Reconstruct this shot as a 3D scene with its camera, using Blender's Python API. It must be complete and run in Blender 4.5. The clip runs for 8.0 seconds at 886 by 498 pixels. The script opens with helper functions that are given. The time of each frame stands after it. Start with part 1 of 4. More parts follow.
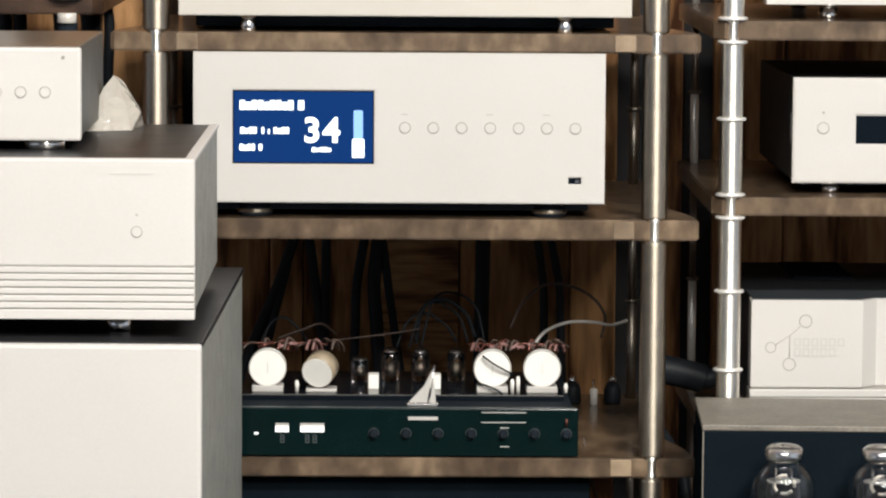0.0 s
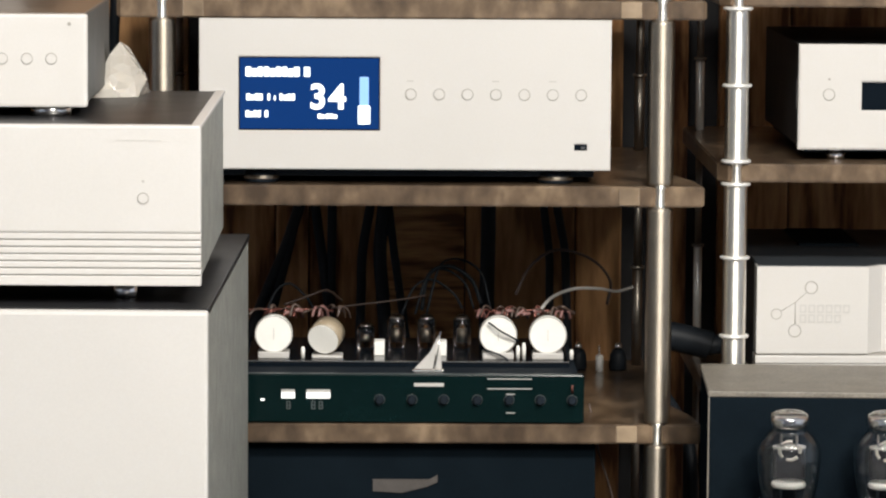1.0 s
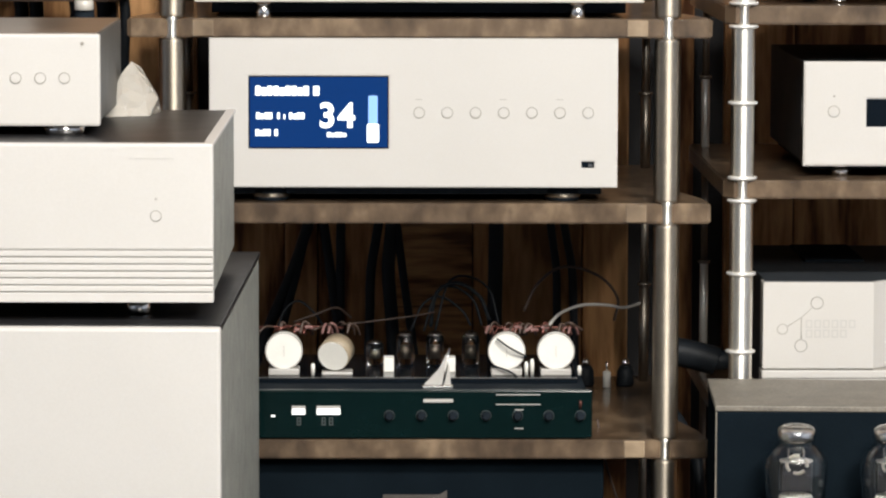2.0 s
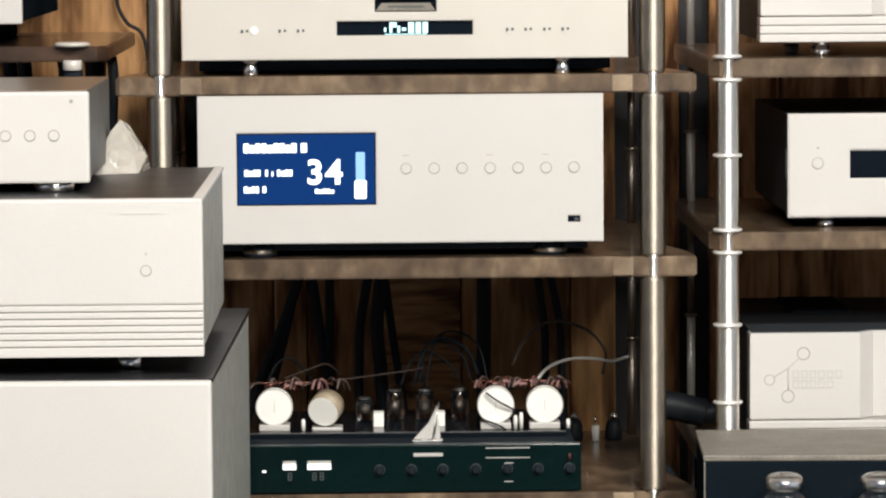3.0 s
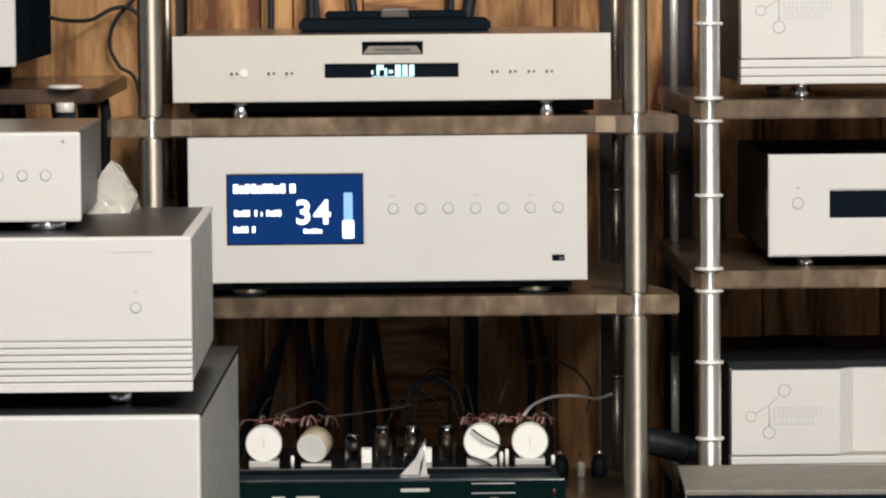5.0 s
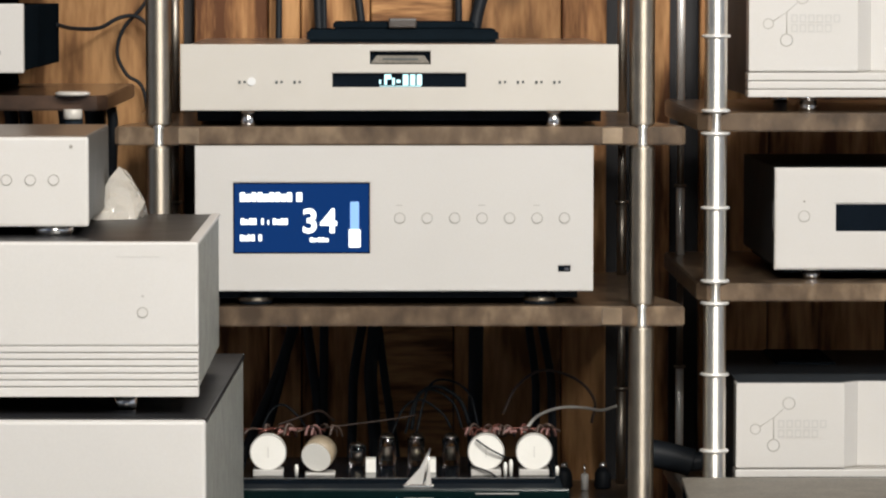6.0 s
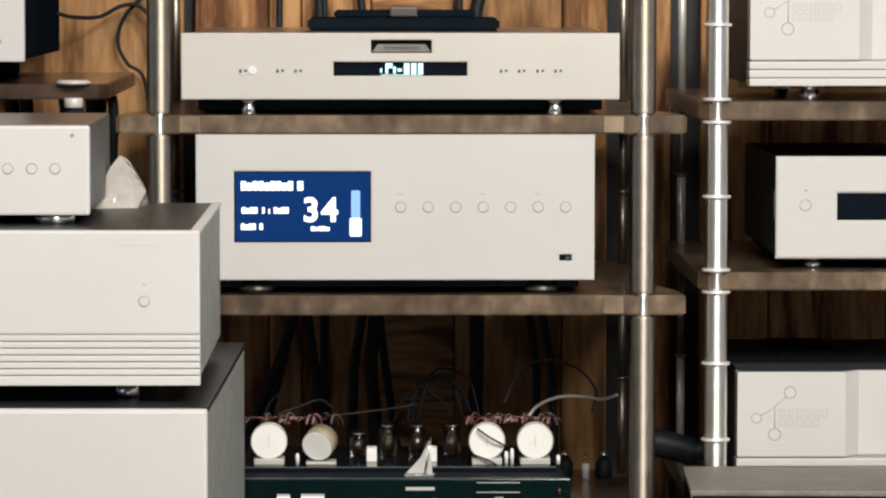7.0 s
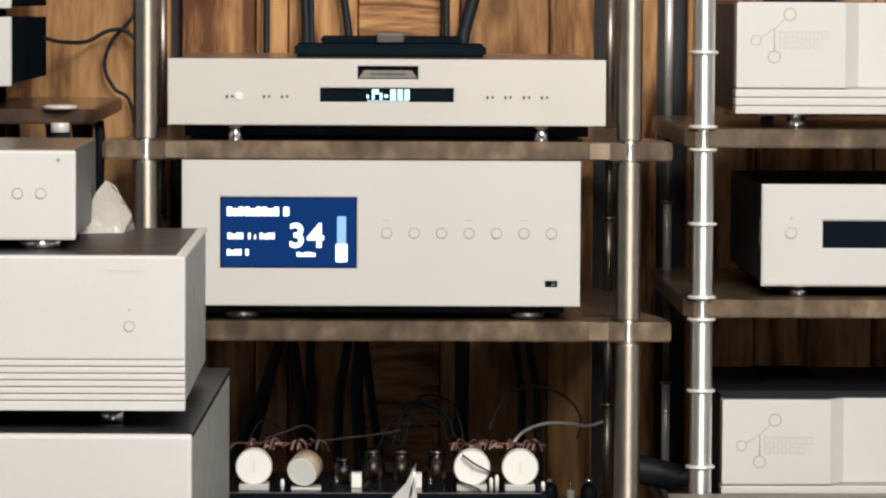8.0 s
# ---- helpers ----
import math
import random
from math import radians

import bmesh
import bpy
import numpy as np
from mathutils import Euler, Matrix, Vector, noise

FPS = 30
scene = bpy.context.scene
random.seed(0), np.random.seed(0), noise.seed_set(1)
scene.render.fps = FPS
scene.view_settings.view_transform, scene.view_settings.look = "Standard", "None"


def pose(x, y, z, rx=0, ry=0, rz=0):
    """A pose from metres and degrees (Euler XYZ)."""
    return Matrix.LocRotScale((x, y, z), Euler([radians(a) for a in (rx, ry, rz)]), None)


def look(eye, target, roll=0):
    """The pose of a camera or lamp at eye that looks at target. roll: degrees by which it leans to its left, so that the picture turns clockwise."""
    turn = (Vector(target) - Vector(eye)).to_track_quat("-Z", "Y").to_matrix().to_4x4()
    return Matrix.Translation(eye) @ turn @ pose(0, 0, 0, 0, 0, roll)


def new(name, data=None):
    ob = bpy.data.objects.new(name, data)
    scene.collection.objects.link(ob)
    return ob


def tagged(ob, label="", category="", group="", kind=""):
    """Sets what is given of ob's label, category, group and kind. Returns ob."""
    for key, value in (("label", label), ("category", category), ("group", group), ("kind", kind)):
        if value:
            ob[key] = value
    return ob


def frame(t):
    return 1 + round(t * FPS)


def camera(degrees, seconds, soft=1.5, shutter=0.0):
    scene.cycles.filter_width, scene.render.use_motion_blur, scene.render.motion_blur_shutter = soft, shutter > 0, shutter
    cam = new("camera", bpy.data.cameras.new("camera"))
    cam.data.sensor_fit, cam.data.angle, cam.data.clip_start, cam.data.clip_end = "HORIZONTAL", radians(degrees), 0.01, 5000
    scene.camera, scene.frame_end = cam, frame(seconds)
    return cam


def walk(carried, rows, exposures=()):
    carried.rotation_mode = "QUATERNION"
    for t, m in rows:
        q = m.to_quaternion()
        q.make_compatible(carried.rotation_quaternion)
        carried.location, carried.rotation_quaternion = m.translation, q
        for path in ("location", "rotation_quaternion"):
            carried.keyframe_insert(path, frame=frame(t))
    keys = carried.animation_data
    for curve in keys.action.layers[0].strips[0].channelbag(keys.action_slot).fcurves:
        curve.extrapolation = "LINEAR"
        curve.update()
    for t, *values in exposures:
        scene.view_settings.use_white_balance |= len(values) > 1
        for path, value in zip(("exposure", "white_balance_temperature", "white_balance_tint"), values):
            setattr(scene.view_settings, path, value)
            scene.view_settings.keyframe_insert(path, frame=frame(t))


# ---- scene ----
cam = camera(13.0, 8.0, 2.2)
PATH = [
    (0, (-0.0241, -3.8948, 1.2430), (0.0086, -1.9053, 1.0404), 0.39),
    (0.3, (-0.0256, -3.8950, 1.2434), (0.0071, -1.9064, 1.0334), 0.32),
    (0.5, (-0.0266, -3.8955, 1.2436), (0.0038, -1.9065, 1.0367), 0.27),
    (0.8, (-0.0260, -3.8964, 1.2430), (0.0038, -1.9079, 1.0308), 0.34),
    (1, (-0.0252, -3.8976, 1.2426), (0.0051, -1.9099, 1.0232), 0.38),
    (1.2, (-0.0264, -3.9031, 1.2411), (0.0041, -1.9155, 1.0202), 0.30),
    (1.5, (-0.0281, -3.9113, 1.2388), (0.0011, -1.9236, 1.0193), 0.18),
    (1.7, (-0.0327, -3.9194, 1.2411), (-0.0035, -1.9311, 1.0275), 0.17),
    (2.8, (-0.0316, -3.9518, 1.2346), (-0.0001, -1.9609, 1.0465), -0.11),
    (3, (-0.0322, -3.9579, 1.2279), (0.0030, -1.9656, 1.0558), -0.43),
    (3.5, (-0.0278, -3.9693, 1.2234), (0.0107, -1.9768, 1.0542), -0.56),
    (3.8, (-0.0279, -3.9801, 1.2244), (0.0103, -1.9871, 1.0620), -0.52),
    (4, (-0.0279, -3.9870, 1.2251), (0.0100, -1.9935, 1.0686), -0.50),
    (4.2, (-0.0227, -3.9994, 1.2342), (0.0128, -2.0047, 1.0938), -0.55),
    (5.3, (-0.0205, -4.0272, 1.2173), (0.0163, -2.0331, 1.0684), -0.44),
    (5.5, (-0.0242, -4.0255, 1.2140), (0.0130, -2.0311, 1.0696), -0.40),
    (6, (-0.0255, -4.0294, 1.2128), (0.0098, -2.0343, 1.0761), 0.03),
    (6.5, (-0.0285, -4.0285, 1.2086), (0.0069, -2.0335, 1.0723), 0.16),
    (7, (-0.0288, -4.0269, 1.2116), (0.0076, -2.0322, 1.0697), 0.04),
    (7.2, (-0.0271, -4.0275, 1.2123), (0.0105, -2.0329, 1.0699), 0.06),
    (7.5, (-0.0247, -4.0285, 1.2132), (0.0149, -2.0338, 1.0738), 0.09),
    (7.8, (-0.0260, -4.0285, 1.2130), (0.0155, -2.0335, 1.0782), 0.21),
    (8, (-0.0268, -4.0285, 1.2129), (0.0159, -2.0331, 1.0839), 0.29),
]
EXPOSURES = [(0.0, 0.52), (1.7, 0.52), (2.8, 0.52), (3.0, 0.51), (3.5, 0.32), (4.0, 0.29), (5.5, 0.25), (6.5, 0.26), (8.0, 0.27)]
walk(cam, [(t, look(eye, target, roll)) for t, eye, target, roll in PATH], EXPOSURES)

# ---- world and lights ----
world = bpy.data.worlds.new("room_air")
scene.world = world
world.use_nodes = True
world.node_tree.nodes["Background"].inputs["Color"].default_value = (0.9, 0.93, 1.0, 1)
world.node_tree.nodes["Background"].inputs["Strength"].default_value = 0.02


def ceiling_lamp(x, y, z, size, watts, target, colour=(1.0, 0.955, 0.885)):
    data = bpy.data.lights.new("ceiling_spot", "AREA")
    data.shape, data.size, data.energy, data.color = "DISK", size, watts, colour
    ob = new("ceiling_spot", data)
    ob.matrix_world = look((x, y, z), target)
    return ob


ceiling_lamp(-0.30, -2.5, 2.74, 0.5, 17, (0.0, 0, 0.9))
ceiling_lamp(0.45, -2.4, 2.74, 0.5, 35, (0.1, 0, 0.9))
ceiling_lamp(1.20, -2.5, 2.74, 0.5, 56, (0.3, 0, 0.9))
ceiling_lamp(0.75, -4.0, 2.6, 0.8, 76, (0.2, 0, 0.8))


# ---- materials ----
def node_material(name):
    m = bpy.data.materials.new(name)
    m.use_nodes = True
    nt = m.node_tree
    return m, nt, nt.nodes["Principled BSDF"]


def ramp_node(nt, stops):
    r = nt.nodes.new("ShaderNodeValToRGB")
    e = r.color_ramp.elements
    while len(e) < len(stops):
        e.new(0.5)
    for k, (p, c) in enumerate(stops):
        e[k].position, e[k].color = p, (*c, 1)
    return r


def surface(name, colour, rough=0.5, metal=0.0, vary=0.08, scale=30, fine=600, bump=0.02, coat=0.0, spec=0.5):
    """A plain surface with broad blotches, fine grain and uneven gloss."""
    m, nt, b = node_material(name)
    tc = nt.nodes.new("ShaderNodeTexCoord")
    big = nt.nodes.new("ShaderNodeTexNoise")
    big.inputs["Scale"].default_value, big.inputs["Detail"].default_value = scale, 5
    small = nt.nodes.new("ShaderNodeTexNoise")
    small.inputs["Scale"].default_value, small.inputs["Detail"].default_value = fine, 3
    nt.links.new(tc.outputs["Object"], big.inputs["Vector"])
    nt.links.new(tc.outputs["Object"], small.inputs["Vector"])
    add = nt.nodes.new("ShaderNodeMath")
    add.operation = "MULTIPLY_ADD"
    nt.links.new(small.outputs["Fac"], add.inputs[0])
    add.inputs[1].default_value = 0.5
    half = nt.nodes.new("ShaderNodeMath")
    half.operation = "MULTIPLY"
    half.inputs[1].default_value = 0.5
    nt.links.new(big.outputs["Fac"], half.inputs[0])
    nt.links.new(half.outputs[0], add.inputs[2])
    lo = tuple(max(0, c * (1 - vary)) for c in colour)
    hi = tuple(min(1, c * (1 + vary)) for c in colour)
    r = ramp_node(nt, [(0.3, lo), (0.7, hi)])
    nt.links.new(add.outputs[0], r.inputs["Fac"])
    nt.links.new(r.outputs["Color"], b.inputs["Base Color"])
    rr = nt.nodes.new("ShaderNodeMapRange")
    rr.inputs["To Min"].default_value, rr.inputs["To Max"].default_value = rough * 0.85, min(1, rough * 1.15)
    nt.links.new(big.outputs["Fac"], rr.inputs["Value"])
    nt.links.new(rr.outputs["Result"], b.inputs["Roughness"])
    b.inputs["Metallic"].default_value = metal
    b.inputs["Coat Weight"].default_value = coat
    b.inputs["Coat Roughness"].default_value = 0.12
    b.inputs["Specular IOR Level"].default_value = spec
    if bump:
        bp = nt.nodes.new("ShaderNodeBump")
        bp.inputs["Strength"].default_value, bp.inputs["Distance"].default_value = bump * 10, 0.0005
        nt.links.new(small.outputs["Fac"], bp.inputs["Height"])
        nt.links.new(bp.outputs["Normal"], b.inputs["Normal"])
    return m


def wood(name, dark, mid, light, across=(38, 38, 3.0), rough=0.45, coat=0.0, distort=5.0, rings=1.25, knots=True):
    """Stained timber: bent growth rings, pores, broad tone and a few knots; each piece has its own cut."""
    m, nt, b = node_material(name)
    tc = nt.nodes.new("ShaderNodeTexCoord")
    info = nt.nodes.new("ShaderNodeObjectInfo")
    shift = nt.nodes.new("ShaderNodeVectorMath")
    shift.operation = "MULTIPLY_ADD"
    comb = nt.nodes.new("ShaderNodeCombineXYZ")
    for k in range(3):
        nt.links.new(info.outputs["Random"], comb.inputs[k])
    nt.links.new(comb.outputs[0], shift.inputs[0])
    shift.inputs[1].default_value = (3.1, 1.7, 5.3)
    nt.links.new(tc.outputs["Object"], shift.inputs[2])
    mp = nt.nodes.new("ShaderNodeMapping")
    mp.inputs["Scale"].default_value = across
    nt.links.new(shift.outputs[0], mp.inputs["Vector"])
    bend = nt.nodes.new("ShaderNodeTexNoise")
    bend.inputs["Scale"].default_value, bend.inputs["Detail"].default_value = 0.55, 2.5
    nt.links.new(mp.outputs[0], bend.inputs["Vector"])
    mul = nt.nodes.new("ShaderNodeMath")
    mul.operation = "MULTIPLY"
    mul.inputs[1].default_value = distort * 6
    nt.links.new(bend.outputs["Fac"], mul.inputs[0])
    sine = nt.nodes.new("ShaderNodeMath")
    sine.operation = "SINE"
    nt.links.new(mul.outputs[0], sine.inputs[0])
    grain = nt.nodes.new("ShaderNodeTexNoise")
    grain.inputs["Scale"].default_value, grain.inputs["Detail"].default_value = 9, 6
    nt.links.new(mp.outputs[0], grain.inputs["Vector"])
    tone = nt.nodes.new("ShaderNodeTexNoise")
    tone.inputs["Scale"].default_value, tone.inputs["Detail"].default_value = 6, 2
    nt.links.new(shift.outputs[0], tone.inputs["Vector"])
    s1 = nt.nodes.new("ShaderNodeMath")
    s1.operation = "MULTIPLY_ADD"
    s1.inputs[1].default_value = -0.46 * rings
    lift = nt.nodes.new("ShaderNodeMath")
    lift.operation = "MULTIPLY_ADD"
    lift.inputs[1].default_value, lift.inputs[2].default_value = 0.5, 0.5
    nt.links.new(sine.outputs[0], lift.inputs[0])
    late = nt.nodes.new("ShaderNodeMath")
    late.operation = "POWER"
    late.inputs[1].default_value = 3.0
    nt.links.new(lift.outputs[0], late.inputs[0])
    nt.links.new(late.outputs[0], s1.inputs[0])
    nt.links.new(grain.outputs["Fac"], s1.inputs[2])
    s2 = nt.nodes.new("ShaderNodeMath")
    s2.operation = "MULTIPLY_ADD"
    s2.inputs[1].default_value = 0.7
    nt.links.new(tone.outputs["Fac"], s2.inputs[0])
    nt.links.new(s1.outputs[0], s2.inputs[2])
    s3 = nt.nodes.new("ShaderNodeMath")
    s3.operation = "MULTIPLY"
    s3.inputs[1].default_value = 0.655
    nt.links.new(s2.outputs[0], s3.inputs[0])
    r = ramp_node(nt, [(0.32, dark), (0.5, mid), (0.68, light)])
    nt.links.new(s3.outputs[0], r.inputs["Fac"])
    last = r.outputs["Color"]
    if knots:
        vor = nt.nodes.new("ShaderNodeTexVoronoi")
        mk = nt.nodes.new("ShaderNodeMapping")
        mk.inputs["Scale"].default_value = (7, 7, 4.2)
        nt.links.new(shift.outputs[0], mk.inputs["Vector"])
        nt.links.new(mk.outputs[0], vor.inputs["Vector"])
        vor.inputs["Scale"].default_value = 1.0
        kr = nt.nodes.new("ShaderNodeMapRange")
        kr.inputs["From Min"].default_value, kr.inputs["From Max"].default_value = 0.06, 0.16
        kr.inputs["To Min"].default_value, kr.inputs["To Max"].default_value = 0.75, 0.0
        nt.links.new(vor.outputs["Distance"], kr.inputs["Value"])
        mix = nt.nodes.new("ShaderNodeMix")
        mix.data_type = "RGBA"
        nt.links.new(kr.outputs["Result"], mix.inputs["Factor"])
        nt.links.new(last, mix.inputs["A"])
        mix.inputs["B"].default_value = (*[c * 0.55 for c in dark], 1)
        last = mix.outputs["Result"]
    nt.links.new(last, b.inputs["Base Color"])
    b.inputs["Roughness"].default_value = rough
    b.inputs["Specular IOR Level"].default_value = 0.5 if coat else 0.15
    b.inputs["Coat Weight"].default_value = coat
    b.inputs["Coat Roughness"].default_value = 0.1
    bp = nt.nodes.new("ShaderNodeBump")
    bp.inputs["Strength"].default_value, bp.inputs["Distance"].default_value = 0.25, 0.0006
    nt.links.new(s1.outputs[0], bp.inputs["Height"])
    nt.links.new(bp.outputs["Normal"], b.inputs["Normal"])
    return m


def glow(name, colour, strength, unlit=0.3):
    m, nt, b = node_material(name)
    b.inputs["Base Color"].default_value = (*[c * unlit for c in colour], 1)
    b.inputs["Emission Color"].default_value = (*colour, 1)
    b.inputs["Emission Strength"].default_value = strength
    b.inputs["Roughness"].default_value = 0.2
    return m


def glass(name, colour=(1, 1, 1), rough=0.02, ior=1.45):
    m, nt, b = node_material(name)
    b.inputs["Base Color"].default_value = (*colour, 1)
    b.inputs["Transmission Weight"].default_value = 1
    b.inputs["Roughness"].default_value, b.inputs["IOR"].default_value = rough, ior
    return m


WHITE = surface("white_lacquer", (0.568, 0.546, 0.515), 0.45, vary=0.03, scale=7, fine=500, bump=0.01, spec=0.3)
SILVER = surface("pale_anodised_aluminium", (0.565, 0.53, 0.475), 0.40, metal=0.1, vary=0.03, scale=12, fine=900, bump=0.015)
GROOVE = surface("groove_grey", (0.42, 0.41, 0.39), 0.6, vary=0.05)
FAINT = surface("faint_print", (0.50, 0.485, 0.46), 0.5, vary=0.04)
# Darker than the panels: emblem and print lines, and groove shade for button rims.
EMBOSS = surface("line_and_groove_shade", (0.39, 0.37, 0.34), 0.5, vary=0.05)
RING = surface("engraved_rim", (0.30, 0.28, 0.25), 0.5, vary=0.1)
GREY = surface("speckled_grey_enamel", (0.265, 0.27, 0.24), 0.6, vary=0.42, scale=40, fine=420, bump=0.06)
BLACK = surface("black_case", (0.014, 0.019, 0.025), 0.7, vary=0.25, scale=20, fine=700, bump=0.02, spec=0.03)
CASE = surface("black_metal_case", (0.034, 0.040, 0.046), 0.5, vary=0.25, scale=20, fine=700, bump=0.02, spec=0.25)
DARKSTEEL = surface("dull_steel", (0.32, 0.285, 0.24), 0.42, metal=1.0, vary=0.15)
GLOSSBLACK = surface("glossy_black", (0.005, 0.008, 0.012), 0.12, vary=0.2, bump=0.0, spec=0.15)
DARKTOP = surface("dark_grey_lid", (0.018, 0.018, 0.019), 0.36, vary=0.3, scale=25, fine=600, bump=0.004, spec=0.13)
# Darker copy of the black for lit cases; BLACK is kept lighter for shade.
JET = surface("lit_case_black", (0.0065, 0.0105, 0.0145), 0.75, vary=0.25, scale=20, fine=700, bump=0.02, spec=0.0)
TAUPE = surface("dusty_grey_lid", (0.188, 0.168, 0.138), 0.55, vary=0.42, scale=30, fine=350, bump=0.05)
RUBBER = surface("black_cable_sheath", (0.012, 0.015, 0.019), 0.5, spec=0.2, vary=0.3, scale=60, fine=900, bump=0.03)
STEEL = surface("satin_steel", (0.47, 0.415, 0.34), 0.52, metal=1.0, vary=0.18, scale=50, fine=900, bump=0.02)
POSTSTEEL = surface("bright_satin_steel", (0.98, 0.925, 0.845), 0.47, metal=1.0, vary=0.06, scale=60, bump=0.01)


RINGSTEEL = surface("bright_ring_steel", (0.86, 0.84, 0.80), 0.38, metal=0.5, vary=0.05, bump=0.0)
BLUEBLACK = surface("dull_blue_black", (0.020, 0.028, 0.038), 0.7, vary=0.25, scale=20, spec=0.1)


def brushed(m, amount, turn):
    """Turned metal: the gloss is drawn out along the post."""
    nt = m.node_tree
    b = nt.nodes["Principled BSDF"]
    tangent = nt.nodes.new("ShaderNodeTangent")
    tangent.direction_type, tangent.axis = "RADIAL", "Z"
    nt.links.new(tangent.outputs["Tangent"], b.inputs["Tangent"])
    b.inputs["Anisotropic"].default_value = amount
    b.inputs["Anisotropic Rotation"].default_value = turn


brushed(STEEL, 0.8, 0.25)
brushed(POSTSTEEL, 0.85, 0.25)
CHROME = surface("polished_steel", (0.88, 0.86, 0.83), 0.20, metal=1.0, vary=0.05, bump=0.0)
BOARD = wood("stained_pine_board", (0.12, 0.048, 0.020), (0.37, 0.178, 0.072), (0.58, 0.315, 0.135), (15, 15, 1.9), 0.5, distort=8.0, rings=0.85)
BOARD_PLAIN = wood("plain_sawn_pine_board", (0.17, 0.080, 0.032), (0.33, 0.168, 0.070), (0.47, 0.255, 0.110), (13, 13, 2.4), 0.5, distort=6.0, rings=0.8)
BOARD_CROSS = wood("cross_grained_board", (0.16, 0.072, 0.030), (0.41, 0.205, 0.085), (0.62, 0.350, 0.15), (2.6, 25, 22), 0.45, distort=13.0, rings=0.75, knots=False)
SHELF = wood("varnished_shelf_wood", (0.060, 0.040, 0.026), (0.135, 0.092, 0.058), (0.28, 0.200, 0.128), (6, 3, 4), 0.30, coat=0.55, distort=2.5, rings=0.5, knots=False)
REDSHELF = wood("dark_red_shelf_wood", (0.035, 0.020, 0.013), (0.085, 0.048, 0.030), (0.17, 0.105, 0.066), (3.6, 3, 4), 0.30, coat=0.7, distort=2.5, rings=0.5, knots=False)
PALEWOOD = wood("pale_patch_wood", (0.12, 0.085, 0.055), (0.24, 0.175, 0.115), (0.40, 0.30, 0.20), (4, 3, 4), 0.30, coat=1.0, distort=2.5, rings=0.4, knots=False)
PANELGREEN = surface("dark_green_acrylic", (0.0022, 0.0100, 0.0100), 0.14, vary=0.2, bump=0.0, spec=0.3)
COPPER = surface("copper_wire", (0.19, 0.07, 0.055), 0.4, metal=0.6, vary=0.2)
PINKWIRE = surface("pinkish_resistor", (0.21, 0.105, 0.095), 0.45, vary=0.15)
PALEWIRE = surface("grey_wire", (0.50, 0.48, 0.45), 0.45, vary=0.1)
BROWNWIRE = surface("brown_wire", (0.07, 0.045, 0.035), 0.5, vary=0.2)
CAPWHITE = surface("white_capacitor_face", (0.88, 0.86, 0.80), 0.5, vary=0.04, scale=60)
GLASS = glass("valve_glass")
SMOKE = glass("smoky_valve_glass", (0.82, 0.78, 0.76))
CRYSTAL = glass("crystal", (0.93, 0.88, 0.79), 0.06, 1.5)
cnt = CRYSTAL.node_tree
CRYSTAL.node_tree.nodes["Principled BSDF"].inputs["Transmission Weight"].default_value = 0.65
crack = cnt.nodes.new("ShaderNodeTexVoronoi")
crack.feature = "DISTANCE_TO_EDGE"
crack.inputs["Scale"].default_value = 55
ctc = cnt.nodes.new("ShaderNodeTexCoord")
cnt.links.new(ctc.outputs["Object"], crack.inputs["Vector"])
ripple = cnt.nodes.new("ShaderNodeBump")
ripple.inputs["Strength"].default_value, ripple.inputs["Distance"].default_value = 0.9, 0.004
cnt.links.new(crack.outputs["Distance"], ripple.inputs["Height"])
cnt.links.new(ripple.outputs["Normal"], cnt.nodes["Principled BSDF"].inputs["Normal"])
SCREEN = glow("blue_screen", (0.004, 0.030, 0.130), 1.0, 0.08)
SCREEN.node_tree.nodes["Principled BSDF"].inputs["Specular IOR Level"].default_value = 0.2
SCREEN_TEXT = glow("screen_white", (0.93, 1.0, 0.98), 1.6)
SCREEN_BAR = glow("screen_pale_blue", (0.25, 0.45, 0.85), 1.0)
DISPLAY = glow("display_cyan", (0.58, 0.95, 1.0), 1.4)
POWER = glow("soft_white_lamp", (1.0, 0.98, 0.94), 0.45)
LED = glow("white_led", (1.0, 0.99, 0.95), 1.1)
DIMSEG = surface("unlit_segment", (0.07, 0.08, 0.08), 0.4)
BROWNPATCH = surface("dull_brown_patch", (0.075, 0.066, 0.06), 0.5, vary=0.25, scale=80)
# Cool tint chosen so the unseen walls throw bluish fill into the shade.
PLASTER = surface("cool_grey_plaster", (0.42, 0.49, 0.60), 0.9, vary=0.06, scale=4, fine=200, bump=0.05)
BATTEN = surface("dark_batten", (0.028, 0.028, 0.03), 0.8, vary=0.3, scale=15)
CARPET = surface("dark_grey_carpet", (0.05, 0.056, 0.068), 0.95, vary=0.4, scale=12, fine=500, bump=0.2)


# ---- mesh helpers ----
def part(name, bm, material, parent, label=""):
    me = bpy.data.meshes.new(name)
    bm.normal_update()
    bm.to_mesh(me)
    bm.free()
    me.materials.append(material)
    ob = new(name, me)
    if parent is not None:
        ob.parent = parent
        if parent.type == "EMPTY":
            ob.matrix_parent_inverse = Matrix.Translation(-parent.location)
    if label:
        tagged(ob, label)
    return ob


def thing(name, label, category, x, y, z, group=""):
    ob = new(name)
    ob.empty_display_size = 0.05
    ob.location = (x, y, z)
    return tagged(ob, label, category, group)


